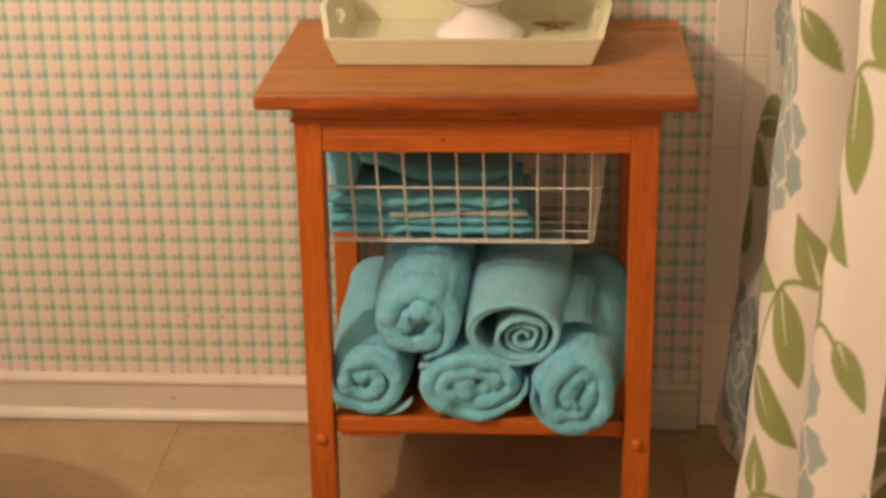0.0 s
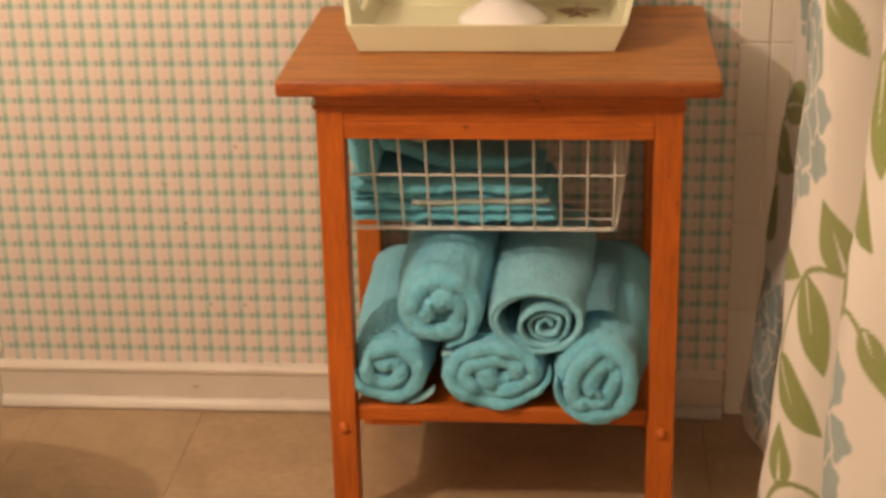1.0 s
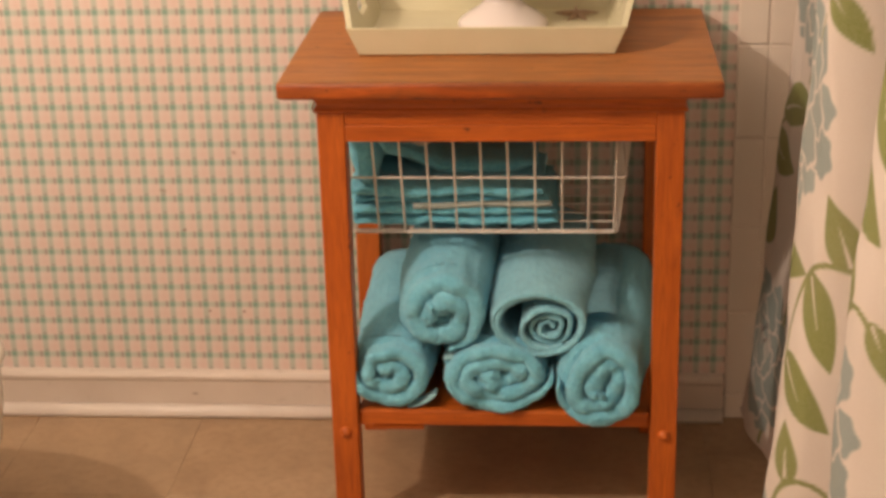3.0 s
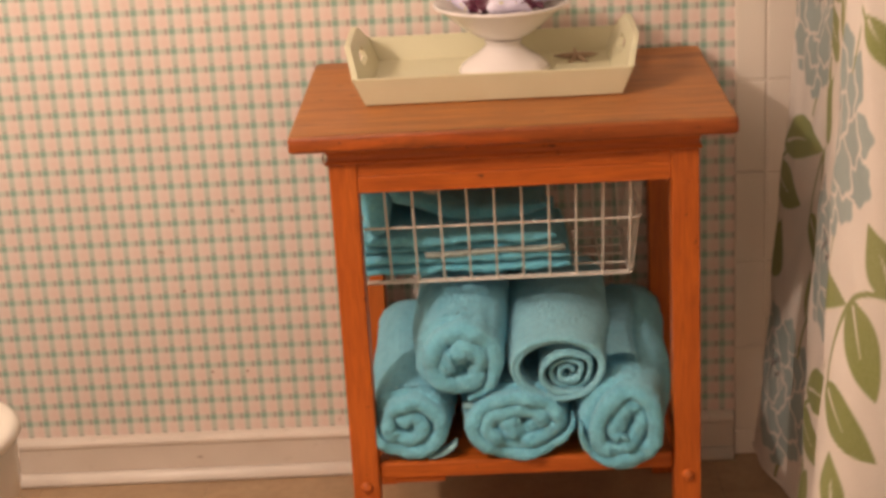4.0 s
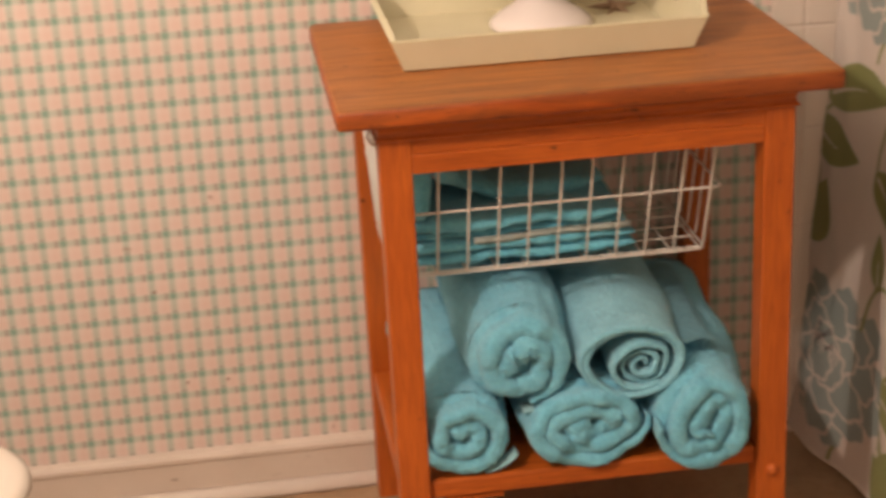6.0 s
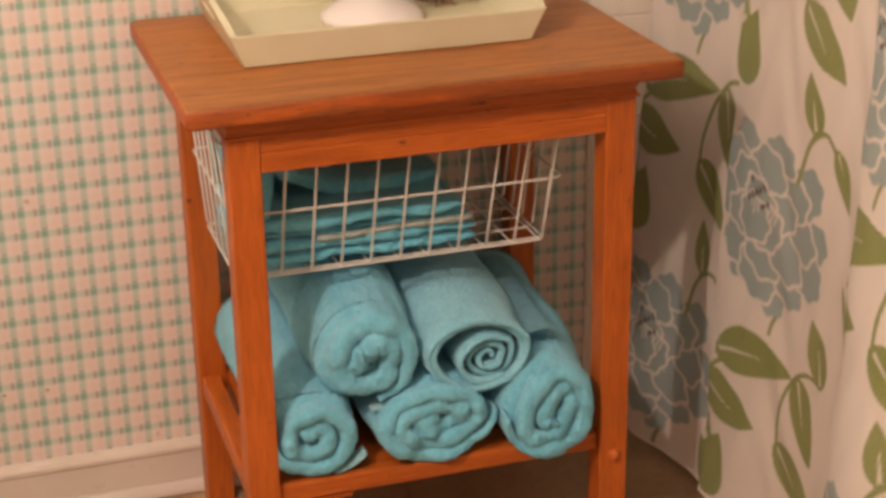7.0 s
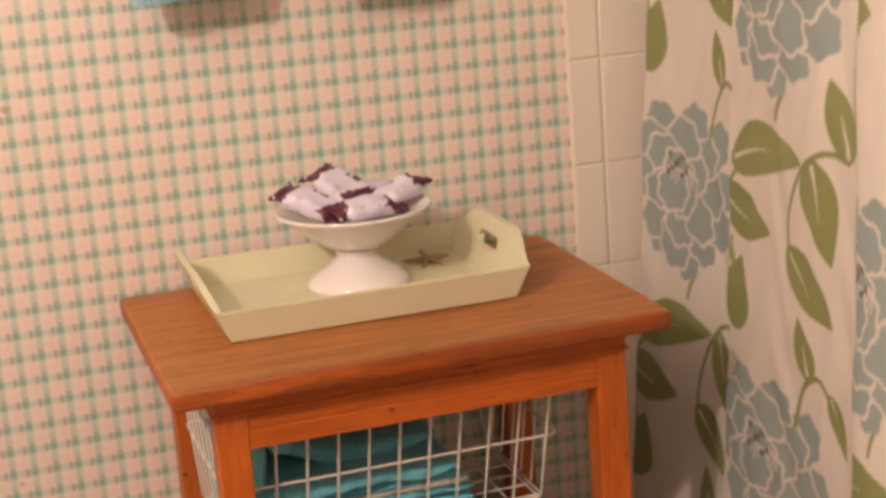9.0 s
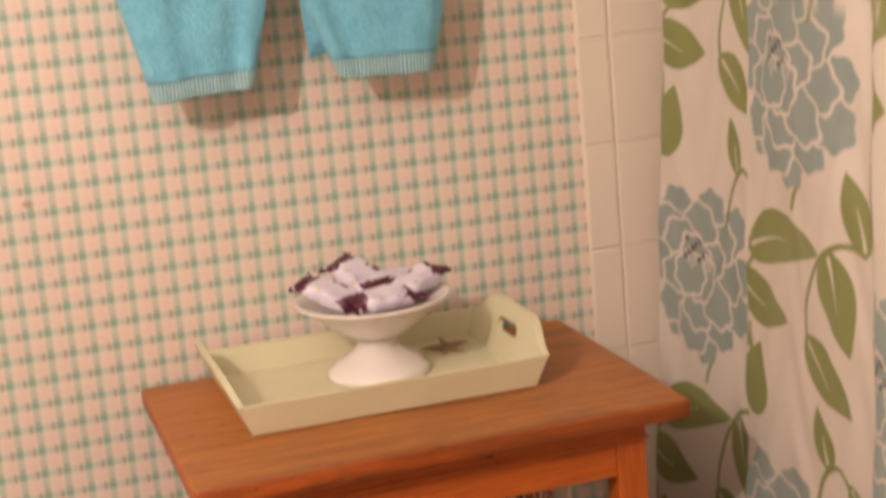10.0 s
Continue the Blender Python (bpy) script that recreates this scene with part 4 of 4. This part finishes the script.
drape = thing("shower_curtain", "white fabric shower curtain printed with blue flowers and green leaves", "shower curtain")
cloth = new("cloth", curtain())
cloth.parent = drape
run, _ = curtain_profile(0.012)
hem_path = [(*hang(y, lo, hi, HEM), HEM) for y, lo, hi in run]
part("hem", tube(hem_path, 0.0026, 6), plain("hem_thread", (0.60, 0.52, 0.44), (0.68, 0.60, 0.52), 40, 0.8), drape, "", True)
rod = thing("curtain_rod", "metal rod that carries the shower curtain", "curtain rod")
bm = tube([(0.525, -0.001, RODZ + 0.02), (0.525, Y0 + 0.001, RODZ + 0.02)], 0.0125, 16)
part("bar", bm, CHROME, rod, "", True)
for k in range(8):
    y = -0.10 - 0.145 * k
    ring = [(0.525 + 0.020 * math.cos(a), y, RODZ + 0.015 + 0.020 * math.sin(a)) for a in np.linspace(0, 2 * math.pi, 18)]
    part("ring", tube(ring, 0.0018, 6), CHROME, rod, "", True)


# ---- hand towels on the wall ----
TERRY_HANG = terry("hanging_terry", (0.16, 0.53, 0.79), (0.24, 0.68, 0.93))
bar = thing("towel_bar", "metal towel bar on the papered wall", "towel bar")
part("rail", tube([(-0.36, -0.090, 1.50), (0.26, -0.090, 1.50)], 0.008, 14), CHROME, bar, "", True)
for x in (-0.35, 0.25):
    part("bracket", tube([(x, -0.0005, 1.50), (x, -0.090, 1.50)], 0.011, 14), CHROME, bar, "", True)


def hanging(x0, x1, x2, x3, zlow, slant, seed, label):
    """A folded hand towel, gathered towards its trimmed lower edge; x0..x1 at the bottom, x2..x3 higher up."""
    ob = thing("hand_towel", label, "towel", (0, 0, 0), "hand towels on the bar")

    def rings(za, zb, n, grow=0.0):
        rows = []
        for i in range(n + 1):
            z = za + (zb - za) * i / n
            s = min(1.15, (z - zlow) / 0.13) ** 0.9 if z > zlow else 0.0
            a, b = x0 + (x2 - x0) * s, x1 + (x3 - x1) * s
            row = []
            m = 40
            deep = 0.013 + 0.004 * s
            for k in range(m):
                t = 2 * math.pi * k / m
                c, q = math.cos(t), math.sin(t)
                w = (1 + math.copysign(abs(c) ** 0.8, c)) / 2
                x = a + (b - a) * w
                fold = 0.0042 * math.sin(w * 17 + seed) + 0.0028 * math.sin(w * 31 + 2 * seed + s)
                y = -0.092 + math.copysign(abs(q) ** 0.45, q) * (deep + grow) + fold
                p = Vector((x, y, z + slant * w * (1 - s)))
                row.append(p + noise.noise_vector(Vector((x * 26 + seed, y * 20, z * 18))) * 0.003)
            rows.append(row)
        return rows

    part("cloth", loft(rings(zlow + 0.026, 1.497, 34)), TERRY_HANG, ob, "", True)
    part("trim", loft(rings(zlow, zlow + 0.0257, 6, -0.001)), TRIM, ob, "lighter ribbed trim", True)
    return ob


hanging(-0.260, -0.126, -0.290, -0.094, 1.170, 0.004, 1, "bright turquoise hand towel with pale ribbed trim on the wall")
second = hanging(-0.002, 0.132, -0.054, 0.162, 1.174, -0.006, 4, "turquoise hand towel gathered narrow at its ribbed trim")


def back_fall():
    """The shorter half of the folded towel, hanging behind its front."""
    rows = []
    for i in range(25):
        w = i / 24
        x = -0.058 + 0.222 * w
        y = -0.066 + 0.003 * math.sin(w * 15)
        low = 1.202 + 0.046 * w
        edge = 0.006 * min(1.0, 0.3 + 8 * w, 0.3 + 8 * (1 - w))
        ring = [(x + 0.02 * (1 - t) * (1 - 2 * w), y - edge, low + (1.49 - low) * t) for t in np.linspace(0, 1, 12)]
        ring += [(x + 0.02 * (1 - t) * (1 - 2 * w), y + edge, low + (1.49 - low) * t) for t in np.linspace(1, 0, 12)]
        rows.append(ring)
    return loft(rows)


part("back_fall", back_fall(), TERRY_HANG, second, "shorter back half of the towel", True)


# ---- toilet ----
wc = thing("toilet", "white porcelain toilet with the seat down", "toilet")
TIP, AXIS = -0.716, -0.632


def oval(z, x_front, x_back, half, n=48, drop=0.0):
    ring = []
    z *= 0.978
    for i in range(n):
        a = 2 * math.pi * i / n
        c, s = math.cos(a), math.sin(a)
        mid = x_back + (x_front - x_back) * 0.42
        x = mid + (x_front - mid) * c if c > 0 else mid + (mid - x_back) * c
        ring.append((x, AXIS + half * math.copysign(abs(s) ** 0.92, s), z - drop * max(0, c)))
    return ring


part("bowl", loft([oval(0.0005, TIP - 0.10, -1.46, 0.105), oval(0.02, TIP - 0.105, -1.46, 0.102), oval(0.12, TIP - 0.095, -1.46, 0.100), oval(0.19, TIP - 0.048, -1.45, 0.130), oval(0.26, TIP - 0.018, -1.44, 0.160), oval(0.33, TIP - 0.008, -1.44, 0.178), oval(0.378, TIP - 0.008, -1.43, 0.183), oval(0.386, TIP - 0.010, -1.43, 0.181), oval(0.386, TIP - 0.085, -1.12, 0.110), oval(0.33, TIP - 0.12, -1.10, 0.085), oval(0.24, TIP - 0.18, -1.02, 0.05)]), PORCELAIN, wc, "", True)


def seat_ring():
    rows = []
    for o, z in ((0.004, 0.3875), (0.0, 0.394), (0.001, 0.404), (0.010, 0.411), (0.028, 0.4125), (0.055, 0.409), (0.066, 0.402), (0.068, 0.3875)):
        rows.append(oval(z, TIP - o * 1.15, -1.27 + o, 0.186 - o))
    bm = loft(rows, True, False)
    return bm


part("seat", seat_ring(), SEAT, wc, "cream-white plastic seat ring", True)
part("lid", box((-1.315, AXIS - 0.18, 0.392), (-1.290, AXIS + 0.18, 0.80), 0.008, 3), SEAT, wc, "raised lid")
part("tank", box((-1.53, AXIS - 0.22, 0.387), (-1.335, AXIS + 0.22, 0.74), 0.02, 3), PORCELAIN, wc)
part("tank_lid", box((-1.54, AXIS - 0.23, 0.7405), (-1.325, AXIS + 0.23, 0.775), 0.012, 3), PORCELAIN, wc)


# ---- wall tiles and floor tiles ----
tile_bm = mesh_of("tile", box((0.0008, -0.007, 0.0008), (0.1605, -0.0002, 0.1605), 0.0022, 2), TILE)
trim_bm = mesh_of("trim_tile", box((0.0, -0.0075, 0.0008), (0.0515, -0.0002, 0.1605), 0.0032, 2), TILE)
part("grout", box((EDGE, -0.0048, 0.0005), (X1 - 0.002, 0.0, 2.13)), GROUT, wall_north)
ROW = 0.1613


def piece(name, me, place, parent):
    ob = new(name, me)
    ob.location = place
    ob.parent = parent
    return ob


for r in range(13):
    z = 0.0488 + ROW * r
    piece("trim_tile", trim_bm, (EDGE + 0.0005, 0, z), wall_north)
    for c in range(5):
        piece("tile", tile_bm, (EDGE + 0.0535 + ROW * c, 0, z), wall_north)
low_tile = mesh_of("tile_cut", box((0.0008, -0.007, 0.001), (0.1605, -0.0002, 0.0475), 0.0022, 2), TILE)
low_trim = mesh_of("trim_cut", box((0.0, -0.0075, 0.001), (0.0515, -0.0002, 0.0475), 0.003, 2), TILE)
piece("trim_tile", low_trim, (EDGE + 0.0005, 0, 0), wall_north)
for c in range(5):
    piece("tile", low_tile, (EDGE + 0.0535 + ROW * c, 0, 0), wall_north)
SQ = 0.305
square = mesh_of("floor_tile", box((0.0003, 0.0003, -0.0028), (SQ - 0.0003, SQ - 0.0003, 0.0), 0.0004, 1), VINYL)
for i in range(-5, 4):
    for j in range(-11, 0):
        x, y = 0.036 + SQ * i, -0.015 + SQ * j
        if x > X0 - 0.02 and x + SQ < X1 + 0.02 and y > Y0:
            piece("tile", square, (x, y, 0.0), floor)
edge_tile = mesh_of("floor_edge", box((0.0008, 0.0008, -0.0028), (SQ - 0.0008, 0.013, 0.0), 0.0006, 1), VINYL)
for i in range(-4, 3):
    piece("tile", edge_tile, (0.036 + SQ * i, -0.015, 0.0), floor)
